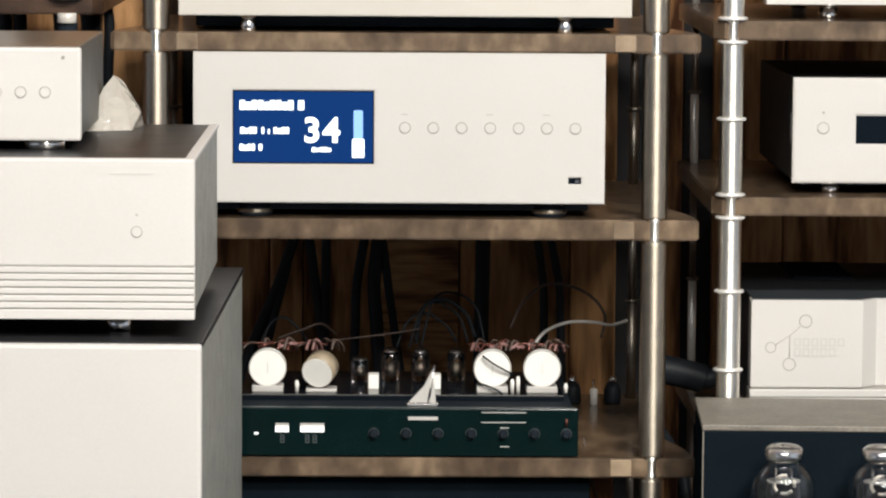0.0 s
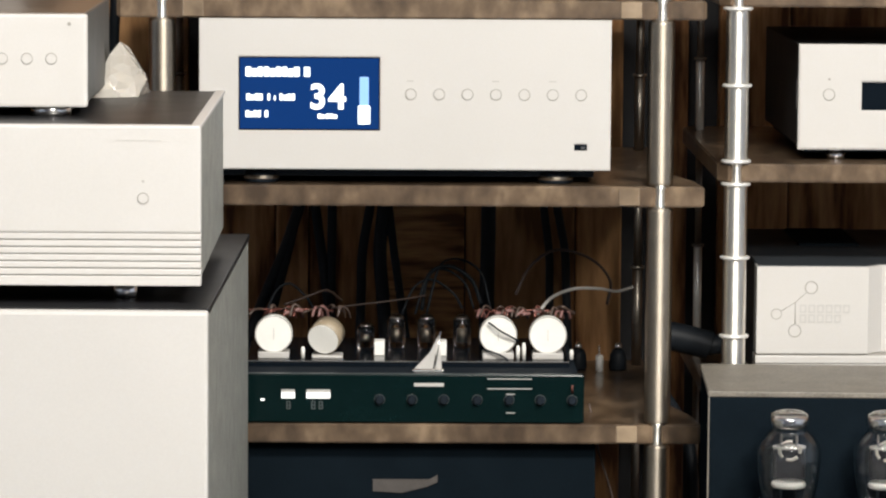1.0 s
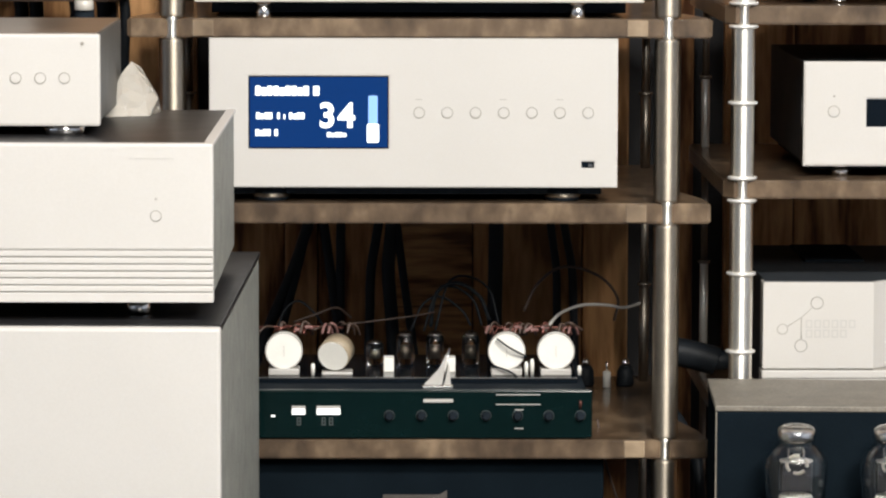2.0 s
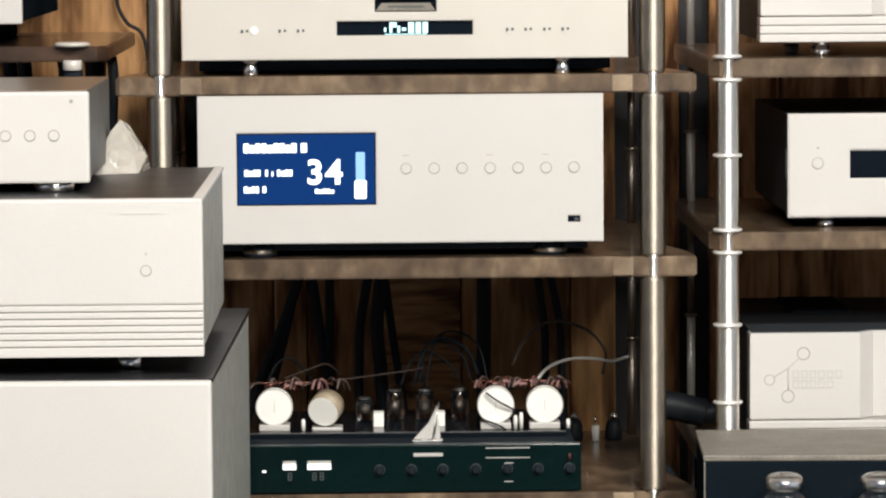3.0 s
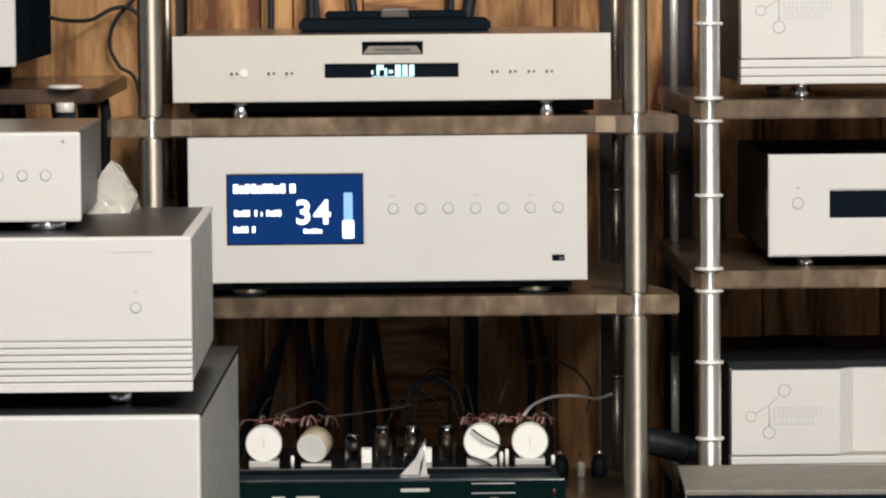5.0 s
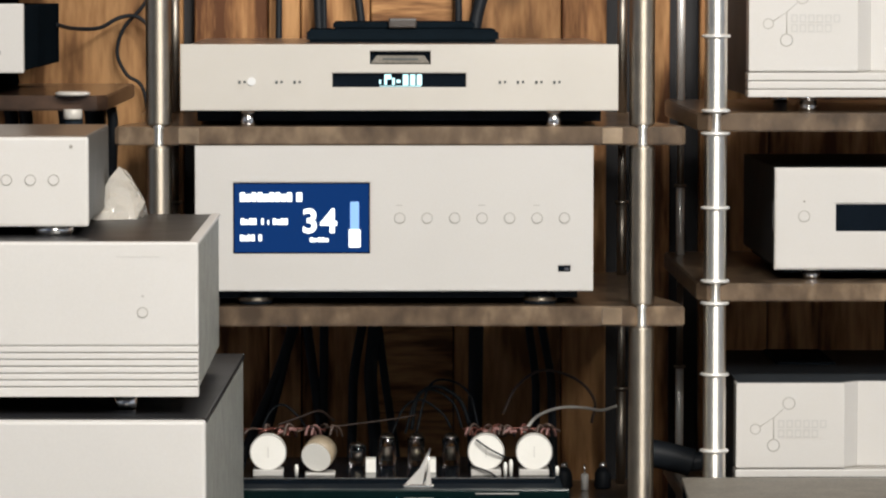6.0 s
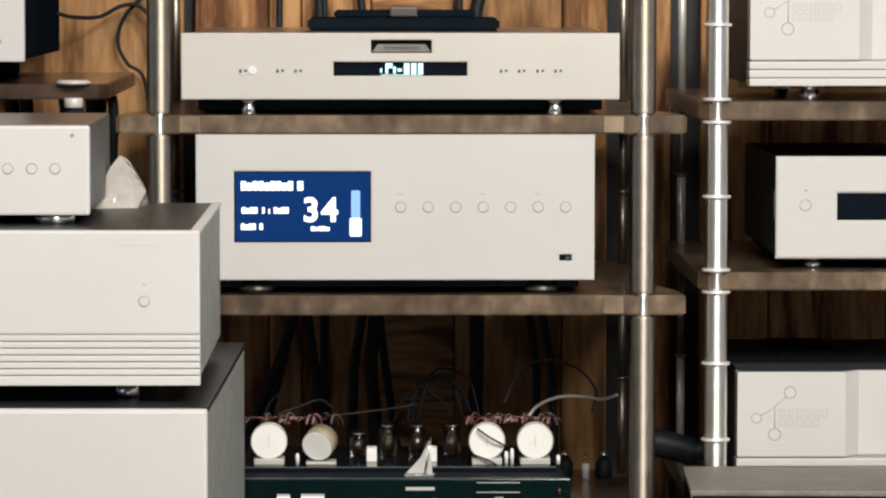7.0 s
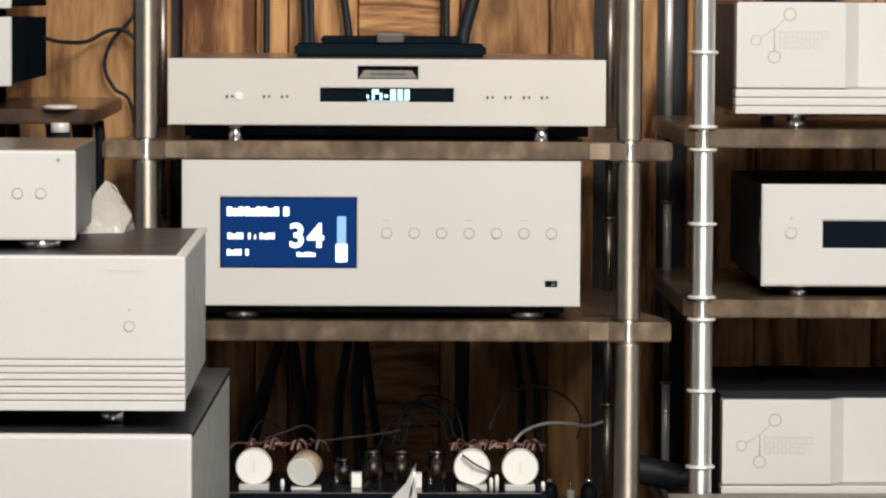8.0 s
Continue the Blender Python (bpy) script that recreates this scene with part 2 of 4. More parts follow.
def add_box(bm, x0, x1, y0, y1, z0, z1, bevel=0.0, segs=2):
    made = bmesh.ops.create_cube(bm, size=1.0, matrix=Matrix.LocRotScale(
        ((x0 + x1) / 2, (y0 + y1) / 2, (z0 + z1) / 2), None, (x1 - x0, y1 - y0, z1 - z0)))
    if bevel:
        edges = list({e for v in made["verts"] for e in v.link_edges})
        bmesh.ops.bevel(bm, geom=edges, offset=bevel, segments=segs, affect="EDGES", profile=0.6)
    return bm


def box(x0, x1, y0, y1, z0, z1, bevel=0.0, segs=2):
    return add_box(bmesh.new(), x0, x1, y0, y1, z0, z1, bevel, segs)


def add_rod(bm, a, b, r, segs=24, r2=None):
    a, b = Vector(a), Vector(b)
    d = b - a
    m = Matrix.Translation((a + b) / 2) @ d.to_track_quat("Z", "Y").to_matrix().to_4x4()
    made = bmesh.ops.create_cone(bm, cap_ends=True, segments=segs, radius1=r, radius2=r if r2 is None else r2, depth=d.length, matrix=m)
    for f in {f for v in made["verts"] for f in v.link_faces}:
        f.smooth = len(f.verts) == 4
    return bm


def rod(a, b, r, segs=24, r2=None):
    return add_rod(bmesh.new(), a, b, r, segs, r2)


def add_lathe(bm, x, y, profile, segs=32, smooth=True):
    rings = []
    for r, z in profile:
        rings.append([bm.verts.new((x + r * math.cos(2 * math.pi * k / segs), y + r * math.sin(2 * math.pi * k / segs), z)) for k in range(segs)])
    for lo, hi in zip(rings, rings[1:]):
        for k in range(segs):
            f = bm.faces.new((lo[k], lo[(k + 1) % segs], hi[(k + 1) % segs], hi[k]))
            f.smooth = smooth
    bm.faces.new(rings[0][::-1])
    bm.faces.new(rings[-1])
    return bm


def lathe(x, y, profile, segs=32, smooth=True):
    return add_lathe(bmesh.new(), x, y, profile, segs, smooth)


def add_tube(bm, points, r, segs=8, steps=8):
    """A round cable along a smooth line through the points."""
    p = [Vector(q) for q in points]
    p = [2 * p[0] - p[1], *p, 2 * p[-1] - p[-2]]
    line = []
    for i in range(1, len(p) - 2):
        for k in range(steps):
            t = k / steps
            line.append(0.5 * (2 * p[i] + (p[i + 1] - p[i - 1]) * t + (2 * p[i - 1] - 5 * p[i] + 4 * p[i + 1] - p[i + 2]) * t * t
                               + (3 * p[i] - p[i - 1] - 3 * p[i + 1] + p[i + 2]) * t ** 3))
    line.append(p[-2])
    rings = []
    for i, q in enumerate(line):
        d = (line[min(i + 1, len(line) - 1)] - line[max(i - 1, 0)]).normalized()
        side = d.cross(Vector((0.3, 1, 0.2))).normalized()
        up = side.cross(d)
        rings.append([bm.verts.new(q + r * (math.cos(2 * math.pi * k / segs) * side + math.sin(2 * math.pi * k / segs) * up)) for k in range(segs)])
    for lo, hi in zip(rings, rings[1:]):
        for k in range(segs):
            bm.faces.new((lo[k], lo[(k + 1) % segs], hi[(k + 1) % segs], hi[k])).smooth = True
    bm.faces.new(rings[0][::-1])
    bm.faces.new(rings[-1])
    return bm


def tube(points, r, segs=8, steps=8):
    return add_tube(bmesh.new(), points, r, segs, steps)


def extrude_plan(outline, z0, z1, bevel=0.0015):
    """A slab from a plan outline (counter-clockwise)."""
    bm = bmesh.new()
    f = bm.faces.new([bm.verts.new((x, y, z0)) for x, y in outline])
    got = bmesh.ops.extrude_face_region(bm, geom=[f])
    for v in got["geom"]:
        if isinstance(v, bmesh.types.BMVert):
            v.co.z = z1
    bmesh.ops.recalc_face_normals(bm, faces=bm.faces)
    if bevel:
        edges = [e for e in bm.edges if abs(e.verts[0].co.z - e.verts[1].co.z) < 1e-6]
        bmesh.ops.bevel(bm, geom=edges, offset=bevel, segments=2, affect="EDGES")
    return bm


def extrude_front(outline, y0, y1, bevel=0.0):
    """A plate from an outline in x and z, between two depths."""
    bm = bmesh.new()
    f = bm.faces.new([bm.verts.new((x, y0, z)) for x, z in outline])
    got = bmesh.ops.extrude_face_region(bm, geom=[f])
    for v in got["geom"]:
        if isinstance(v, bmesh.types.BMVert):
            v.co.y = y1
    bmesh.ops.recalc_face_normals(bm, faces=bm.faces)
    if bevel:
        edges = [e for e in bm.edges if abs(e.verts[0].co.y - y0) < 1e-6 and abs(e.verts[1].co.y - y0) < 1e-6]
        bmesh.ops.bevel(bm, geom=edges, offset=bevel, segments=2, affect="EDGES")
    return bm


def framed_front(x0, x1, z0, z1, y0, y1, holes, bevel=0.0015):
    """A front plate with rectangular openings cut right through it."""
    xs = sorted({x0, x1, *[h[0] for h in holes], *[h[1] for h in holes]})
    zs = sorted({z0, z1, *[h[2] for h in holes], *[h[3] for h in holes]})
    bm = bmesh.new()
    grid = {(i, j): bm.verts.new((x, y0, z)) for i, x in enumerate(xs) for j, z in enumerate(zs)}
    faces = []
    for i in range(len(xs) - 1):
        for j in range(len(zs) - 1):
            cx, cz = (xs[i] + xs[i + 1]) / 2, (zs[j] + zs[j + 1]) / 2
            if any(h[0] < cx < h[1] and h[2] < cz < h[3] for h in holes):
                continue
            faces.append(bm.faces.new((grid[i, j], grid[i + 1, j], grid[i + 1, j + 1], grid[i, j + 1])))
    got = bmesh.ops.extrude_face_region(bm, geom=faces)
    for v in got["geom"]:
        if isinstance(v, bmesh.types.BMVert):
            v.co.y = y1
    bmesh.ops.recalc_face_normals(bm, faces=bm.faces)
    if bevel:
        edges = [e for e in bm.edges if len(e.link_faces) == 2 and e.calc_face_angle(0) > 1 and (e.verts[0].co.y + e.verts[1].co.y) / 2 < y0 + 1e-6]
        bmesh.ops.bevel(bm, geom=edges, offset=bevel, segments=2, affect="EDGES")
    return bm


def rounded_plate(x0, x1, z0, z1, y0, y1, rad, n=5):
    """An upright plate with rounded corners."""
    rad = min(rad, (x1 - x0) / 2.01, (z1 - z0) / 2.01)
    pts = []
    for cx, cz, a0 in ((x1 - rad, z0 + rad, -90), (x1 - rad, z1 - rad, 0), (x0 + rad, z1 - rad, 90), (x0 + rad, z0 + rad, 180)):
        for k in range(n):
            a = radians(a0 + 90 * k / (n - 1))
            pts.append((cx + rad * math.cos(a), cz + rad * math.sin(a)))
    return extrude_front(pts, y0, y1)


def ring_front(x, y, z, r, thick=0.0006, segs=28):
    """A thin rim standing upright and facing the room."""
    bm = bmesh.new()
    add_tube(bm, [(x + r * math.cos(2 * math.pi * k / segs), y, z + r * math.sin(2 * math.pi * k / segs)) for k in range(segs + 1)], thick, 6, 2)
    return bm


def foot(parent, x, y, z0, z1, r, name="foot"):
    """A short turned metal foot with a groove under a wider collar."""
    h = z1 - z0
    return part(name, lathe(x, y, [(r * 0.92, z0), (r, z0 + 0.08 * h), (r, z0 + 0.62 * h), (r * 0.9, z0 + 0.66 * h), (r * 0.9, z0 + 0.74 * h), (r * 1.08, z0 + 0.78 * h), (r * 1.08, z1)], 24), CHROME, parent, "shiny turned metal foot")


def flush_button(parent, x, z, y, r):
    b = part("button", rod((x, y + 0.003, z), (x, y - 0.0007, z), r * 0.86, 24), WHITE, parent)
    # The rim's dark colour carries the shade of the groove round the button.
    part("button_rim", ring_front(x, y - 0.0002, z, r, 0.0005), EMBOSS, b)
    return b


def settle(ob, x, y, z, size, turn=0.0):
    """Put a thing with its parts down at its place, turn and true size."""
    ob.location, ob.rotation_euler, ob.scale = (x, y, z), (0, 0, radians(turn)), (size, size, size)


# ---- the room ----
# Floor, ceiling and three plain walls are unseen, added to close the room.
tagged(part("floor", box(-2.6, 2.6, -6.0, 0.75, -0.1, 0.0), CARPET, None), "dark grey carpeted floor under the audio racks", "floor", kind="structure")
tagged(part("ceiling", box(-2.6, 2.6, -6.0, 0.75, 2.8, 2.9), PLASTER, None), "plain cool grey ceiling above the racks", "ceiling", kind="structure")
tagged(part("wall_south", box(-2.6, 2.6, -6.1, -6.0, 0.0, 2.8), PLASTER, None), "plain cool grey wall opposite the racks", "wall", kind="structure")
tagged(part("wall_west", box(-2.7, -2.6, -6.0, 0.75, 0.0, 2.8), PLASTER, None), "plain cool grey side wall", "wall", kind="structure")
tagged(part("wall_east", box(2.6, 2.7, -6.0, 0.75, 0.0, 2.8), PLASTER, None), "plain cool grey side wall", "wall", kind="structure")
wall = tagged(part("wall_north", box(-2.6, 2.6, 0.58, 0.75, 0.0, 2.8), BATTEN, None), "wall clad in stained knotty pine boards", "wall", kind="structure")


# ---- audio racks ----
def straight_outline(x0, x1, y0, y1):
    """A plain shelf with clipped front corners and rounded rear ones."""
    pts = [(x0 + 0.010, y0), (x1 - 0.010, y0), (x1, y0 + 0.014)]
    pts += [(x1 - 0.02 + 0.02 * math.cos(radians(a)), y1 - 0.02 + 0.02 * math.sin(radians(a))) for a in (0, 30, 60, 90)]
    pts += [(x0 + 0.02 - 0.02 * math.sin(radians(a)), y1 - 0.02 + 0.02 * math.cos(radians(a))) for a in (0, 30, 60, 90)]
    return [*pts, (x0, y0 + 0.014)]


def shelf_outline(x0, x1, y0, y1):
    """A shelf with hollowed sides and back and rounded lobes at the posts."""
    pts, n = [(x0 + 0.004, y0), (x1 - 0.004, y0), (x1, y0 + 0.004)], 14
    for k in range(1, n):
        t = k / n
        pts.append((x1 - 0.034 * math.sin(math.pi * t) ** 1.3, y0 + 0.03 + (y1 - y0 - 0.05) * t))
    pts += [(x1, y1 - 0.012), (x1 - 0.012, y1)]
    for k in range(1, n):
        t = k / n
        pts.append((x1 - 0.09 - (x1 - x0 - 0.18) * t, y1 - 0.055 * math.sin(math.pi * t) ** 0.7))
    pts += [(x0 + 0.012, y1), (x0, y1 - 0.012)]
    for k in range(1, n):
        t = 1 - k / n
        pts.append((x0 + 0.034 * math.sin(math.pi * t) ** 1.3, y0 + 0.03 + (y1 - y0 - 0.05) * t))
    pts.append((x0, y0 + 0.004))
    return pts


def audio_rack(label, x0, x1, px0, px1, shelves, top, rings, r=0.0132, material=None, post_y=-0.026, rear_r=0.0075, necks=True, outline=shelf_outline, rear=None, patches=(), timber=None):
    material = material or STEEL
    rack = thing("audio_rack", label, "rack", (x0 + x1) / 2, 0.2, 0, "audio racks")
    y0, y1, ry = -0.033, 0.45, 0.40
    for z0, z1 in shelves:
        part("shelf", extrude_plan(outline(x0, x1, y0, y1), z0, z1), timber or SHELF, rack, "varnished brown wooden shelf")
        # Paler patches on the front edge, slightly proud of it.
        for bx in patches:
            part("edge_block", box(bx - 0.0105, bx + 0.0105, y0 - 0.0012, y0 + 0.004, z0 + 0.0012, z1 - 0.0012, 0.0008, 1), PALEWOOD, rack, "paler wooden patch on the shelf edge")
    levels = sorted(shelves)
    for px in (px0, px1):
        low = 0.03
        spans = []
        for z0, z1 in levels:
            spans.append((low, z0))
            low = z1
        if top > low + 0.02:
            spans.append((low, top))
        for a, b in spans:
            post = part("front_post", lathe(px, post_y, [(r * 0.8, a + 0.0005), (r, a + 0.003), (r, a + 0.0045), (r, b - 0.0045), (r, b - 0.003), (r * 0.8, b - 0.0005)], 28), material, rack)
            if rings is not None:
                for z in (a + 0.0022, b - 0.0022, *[q for q in rings if a + 0.02 < q < b - 0.02]):
                    part("collar", lathe(px, post_y, [(r + 0.0018, z - 0.0018), (r + 0.0032, z - 0.001), (r + 0.0032, z + 0.001), (r + 0.0018, z + 0.0018)], 28), RINGSTEEL, post, "bright steel collar ring")
        for z0, z1 in levels if necks else ():
            part("neck", lathe(px, y0 + 0.002, [(0.0068, z0 - 0.002), (0.0052, z0 + 0.003), (0.0052, z1 - 0.003), (0.0075, z1 + 0.003)], 16), POSTSTEEL, rack, "bright narrow steel joint")
    for px in rear or (px0 + 0.001, px1 - 0.001):
        low = 0.03
        for z0, z1 in [*levels, (top, top)]:
            if z0 - low > 0.02:
                mid = (low + z0) / 2
                post = part("rear_post", rod((px, ry, low), (px, ry, mid), rear_r, 16), RINGSTEEL if rings else DARKSTEEL, rack)
                part("upper_rod", rod((px, ry, mid), (px, ry, z0), rear_r * 0.8, 16), DARKSTEEL, post)
                part("collar", rod((px, ry, mid - 0.0015), (px, ry, mid + 0.0015), rear_r + 0.0022, 16), DARKSTEEL, post)
            low = z1
    for px in (px0, px1):
        for py in (post_y, ry):
            part("foot", lathe(px, py, [(0.012, 0.0), (0.016, 0.006), (0.016, 0.02), (0.009, 0.031)], 16), CHROME, rack)
    return rack


audio_rack("brown wooden rack with stout satin steel posts", -0.292, 0.295, -0.247, 0.2505,
           [(0.28, 0.30), (0.6195, 0.6390), (0.8590, 0.8795), (1.046, 1.0650)], 1.42, None, rear_r=0.0055, rear=(-0.2520, 0.2570), patches=(-0.216, 0.2195))
audio_rack("brown wooden rack with ringed chrome posts", 0.308, 0.889, 0.3265, 0.8645,
           [(0.28, 0.30), (0.646, 0.664), (0.8845, 0.9030), (1.0600, 1.0790)], 1.42, (0.729, 0.8083, 0.981, 1.158), 0.0118, POSTSTEEL, rear_r=0.0046, outline=straight_outline, rear=(0.3240, 0.8675))
low_rack = audio_rack("low brown wooden rack with steel post caps", -0.889, -0.300, -0.845, -0.335,
           [(0.28, 0.30), (0.60, 0.62), (1.0815, 1.0970)], 1.0985, None, 0.010, BLACK, necks=False, outline=straight_outline, timber=REDSHELF)
for x in (-0.845, -0.335):
    part("post_cap", lathe(x, -0.031, [(0.016, 1.0966), (0.0180, 1.0980), (0.0180, 1.1000), (0.014, 1.1012)], 28), SILVER, low_rack, "round steel post cap")
    part("post_sleeve", lathe(x, -0.031, [(0.0088, 1.0728), (0.0096, 1.0738), (0.0096, 1.0822), (0.0088, 1.0830)], 28), SILVER, low_rack, "short bright steel sleeve")


# ---- centre rack: receiver with the blue screen ----
rec = thing("av_receiver", "white receiver with lit blue volume screen on a shelf", "amplifier", 0, 0.2, 0.8795)
part("case", box(-0.206, 0.197, 0.012, 0.36, 0.893, 1.036, 0.002), BLACK, rec, "black metal case")
front = part("front_panel", framed_front(-0.2115, 0.202, 0.8925, 1.0440, 0.0, 0.012, [(-0.1720, -0.0300, 0.9318, 1.0056), (0.1655, 0.1785, 0.9125, 0.9190)], 0.0009), WHITE, rec, "thick white front panel")
# Added dark block: stands in for the shade between receiver and shelf.
part("gap_shade", box(-0.196, 0.187, 0.026, 0.35, 0.8835, 0.8935, 0.001), BLUEBLACK, rec, "blue-black block that darkens the gap underneath")
bezel = part("screen", box(-0.1720, -0.0300, 0.0012, 0.008, 0.9318, 1.0056), SCREEN, rec, "glowing blue screen")
rim = framed_front(-0.1720, -0.0300, 0.9318, 1.0056, 0.0004, 0.0012, [(-0.1707, -0.0313, 0.9331, 1.0043)], 0)
part("screen_edge", rim, GLOSSBLACK, bezel)


def screen_bar(x0, x1, z0, z1, material=None, rnd=0.0012):
    return part("bar", rounded_plate(x0, x1, z0, z1, 0.0004, 0.0012, rnd), material or SCREEN_TEXT, bezel)


def on_screen(px, pz):
    """From shares of the screen's width and height to places on it."""
    return -0.1720 + 0.142 * px, 1.0056 - 0.0738 * pz


def screen_word(a, b, c, d, glyphs):
    """A word that cannot be read: upright bars of uneven width that nearly touch."""
    step = (b - a) / glyphs
    for k in range(glyphs):
        low = c + (d - c) * (0.18 if k % 3 == 1 else 0.0)
        xa, za = on_screen(a + step * k, low)
        xb, zb = on_screen(a + step * (k + random.choice((0.80, 0.88, 0.93))), d)
        screen_bar(xa, xb, zb, za, rnd=0.0008)


for word in ((0.050, 0.435, 0.14, 0.27, 9), (0.462, 0.51, 0.14, 0.27, 1), (0.055, 0.175, 0.505, 0.595, 4), (0.205, 0.225, 0.505, 0.595, 1),
             (0.25, 0.265, 0.53, 0.595, 1), (0.29, 0.40, 0.505, 0.595, 4), (0.050, 0.16, 0.735, 0.825, 4), (0.185, 0.215, 0.735, 0.825, 1), (0.56, 0.70, 0.775, 0.84, 5)):
    screen_word(*word)
xa, za = on_screen(0.855, 0.27)
xb, zb = on_screen(0.92, 0.66)
screen_bar(xa, xb, zb, za, SCREEN_BAR)
xa, za = on_screen(0.845, 0.66)
xb, zb = on_screen(0.93, 0.915)
screen_bar(xa, xb, zb, za)


def lettering(name, words, size, x, y, z, material, parent, depth=0.0003, bold=0.0):
    cu = bpy.data.curves.new(name, "FONT")
    cu.body, cu.size, cu.extrude, cu.align_x, cu.offset = words, size, depth, "CENTER", bold
    tmp = bpy.data.objects.new(name, cu)
    scene.collection.objects.link(tmp)
    dg = bpy.context.evaluated_depsgraph_get()
    me = bpy.data.meshes.new_from_object(tmp.evaluated_get(dg))
    bpy.data.objects.remove(tmp)
    bm = bmesh.new()
    bm.from_mesh(me)
    bm.transform(Matrix.Translation((x, y, z)) @ Matrix.Rotation(radians(90), 4, "X"))
    return part(name, bm, material, parent)


xa, za = on_screen(0.63, 0.70)
lettering("digit", "3", 0.0345, xa - 0.0098, 0.0006, za, SCREEN_TEXT, bezel, 0.0003, 0.0009)
lettering("digit", "4", 0.0345, xa + 0.0098, 0.0006, za, SCREEN_TEXT, bezel, 0.0003, 0.0009)
for k in range(7):
    x = 0.0008 + 0.02855 * k
    flush_button(rec, x, 0.9685, 0.0, 0.0055)
    if k in (0, 3, 5):
        part("caption_bar", box(x - 0.004, x + 0.003, -0.0003, 0.0005, 0.9815, 0.9823), EMBOSS, rec)
port = part("usb_port", box(0.1655, 0.1785, 0.002, 0.01, 0.9125, 0.9190), GLOSSBLACK, rec)
part("contact", box(0.1725, 0.1765, 0.0012, 0.0022, 0.9140, 0.9165), CHROME, port)
for x in (-0.150, 0.148):
    part("foot", lathe(x, 0.035, [(0.016, 0.8767), (0.018, 0.8795), (0.018, 0.887), (0.015, 0.892)], 32), BLACK, rec)
    part("foot_ring", lathe(x, 0.035, [(0.0180, 0.8805), (0.0192, 0.8815), (0.0192, 0.8835), (0.0180, 0.8845)], 32), STEEL, rec)
for x in (-0.15, 0.148):
    part("foot", lathe(x, 0.31, [(0.016, 0.8767), (0.018, 0.8795), (0.018, 0.887), (0.015, 0.892)], 24), BLACK, rec)

settle(rec, -0.0002, 0.1672, 0.8824, 0.992)

# disc player on the upper shelf
cd = thing("disc_player", "slim silver disc player with lit display on a shelf", "disc player", 0, 0.2, 1.0650)
part("case", box(-0.219, 0.220, -0.022, 0.47, 1.084, 1.1485, 0.0015), surface("silver_lid", (0.42, 0.38, 0.34), 0.28, metal=0.9, vary=0.08, bump=0.01), cd, "satin metal case")
part("front_panel", framed_front(-0.2245, 0.2255, 1.0815, 1.1495, -0.031, -0.022, [(-0.030, 0.0325, 1.1290, 1.1425), (-0.0685, 0.0690, 1.1055, 1.1200)], 0.0008), SILVER, cd, "brushed silver front panel")
# Block hung below the player to keep the gap above the shelf dark.
part("chassis", box(-0.2100, 0.2110, 0.024, 0.398, 1.0685, 1.0818, 0.001), BLUEBLACK, cd, "blue-black block that darkens the gap underneath")
part("bottom_plate", box(-0.2185, 0.2195, -0.021, 0.399, 1.0815, 1.0838), BLUEBLACK, cd, "black bottom plate")
slot = part("disc_slot", box(-0.030, 0.0325, -0.024, -0.0205, 1.1290, 1.1425), GLOSSBLACK, cd)
part("tray_lip", extrude_front([(-0.029, 1.1300), (0.0315, 1.1300), (0.026, 1.1380), (-0.023, 1.1380)], -0.0265, -0.024, 0.0005), TAUPE, slot, "dull grey tray lip")
part("label_bar", box(-0.017, 0.020, -0.0272, -0.0264, 1.1335, 1.1352), DIMSEG, slot)
win = part("display_window", box(-0.0685, 0.0690, -0.026, -0.0215, 1.1055, 1.1200), GLOSSBLACK, cd)
for a, b, c, d in ((-0.0205, -0.0185, 1.109, 1.113), (-0.0150, -0.0125, 1.108, 1.1185), (-0.0125, -0.0080, 1.1135, 1.1185), (-0.0070, -0.0045, 1.108, 1.115),
                   (-0.0025, 0.0015, 1.110, 1.113), (0.0040, 0.0095, 1.1075, 1.1185), (0.0115, 0.0165, 1.1075, 1.1185), (0.0185, 0.0235, 1.1075, 1.1185), (-0.0200, 0.0230, 1.1062, 1.1068)):
    part("segment", box(a, b, -0.0266, -0.0258, c, d), DISPLAY, win)
for x in (-0.161, -0.123, -0.1045, 0.1065, 0.125, 0.144, 0.1625):
    b = part("button", rod((x, -0.030, 1.1085), (x, -0.0316, 1.1085), 0.0036, 20), SILVER, cd)
    for dx in (-0.0028, 0.0024):
        part("mark", box(x + dx - 0.0012, x + dx + 0.0012, -0.0320, -0.0312, 1.1090 + 0.0006 * (dx > 0), 1.1122), DIMSEG, b)
part("power_light", rod((-0.1515, -0.030, 1.1115), (-0.1515, -0.0325, 1.1115), 0.0043, 24), POWER, cd, "glowing white power light")
for x in (-0.156, 0.160):
    for y in (-0.012, 0.36):
        foot(cd, x, y, 1.0650, 1.084, 0.0075)

mod = thing("network_box", "flat black box with stepped lid on the disc player", "black box", 0, 0.25, 1.1495)
part("body", extrude_plan([(-0.098, 0.15), (0.108, 0.15), (0.108, 0.30), (-0.098, 0.30)], 1.1487, 1.1625, 0.003), JET, mod)
part("lid", extrude_plan([(-0.070, 0.165), (0.083, 0.165), (0.083, 0.29), (-0.070, 0.29)], 1.1625, 1.1705, 0.002), JET, mod)
part("latch", box(-0.010, 0.020, 0.158, 0.19, 1.164, 1.1745, 0.002), surface("dark_brown_latch", (0.05, 0.04, 0.035), 0.4), mod)

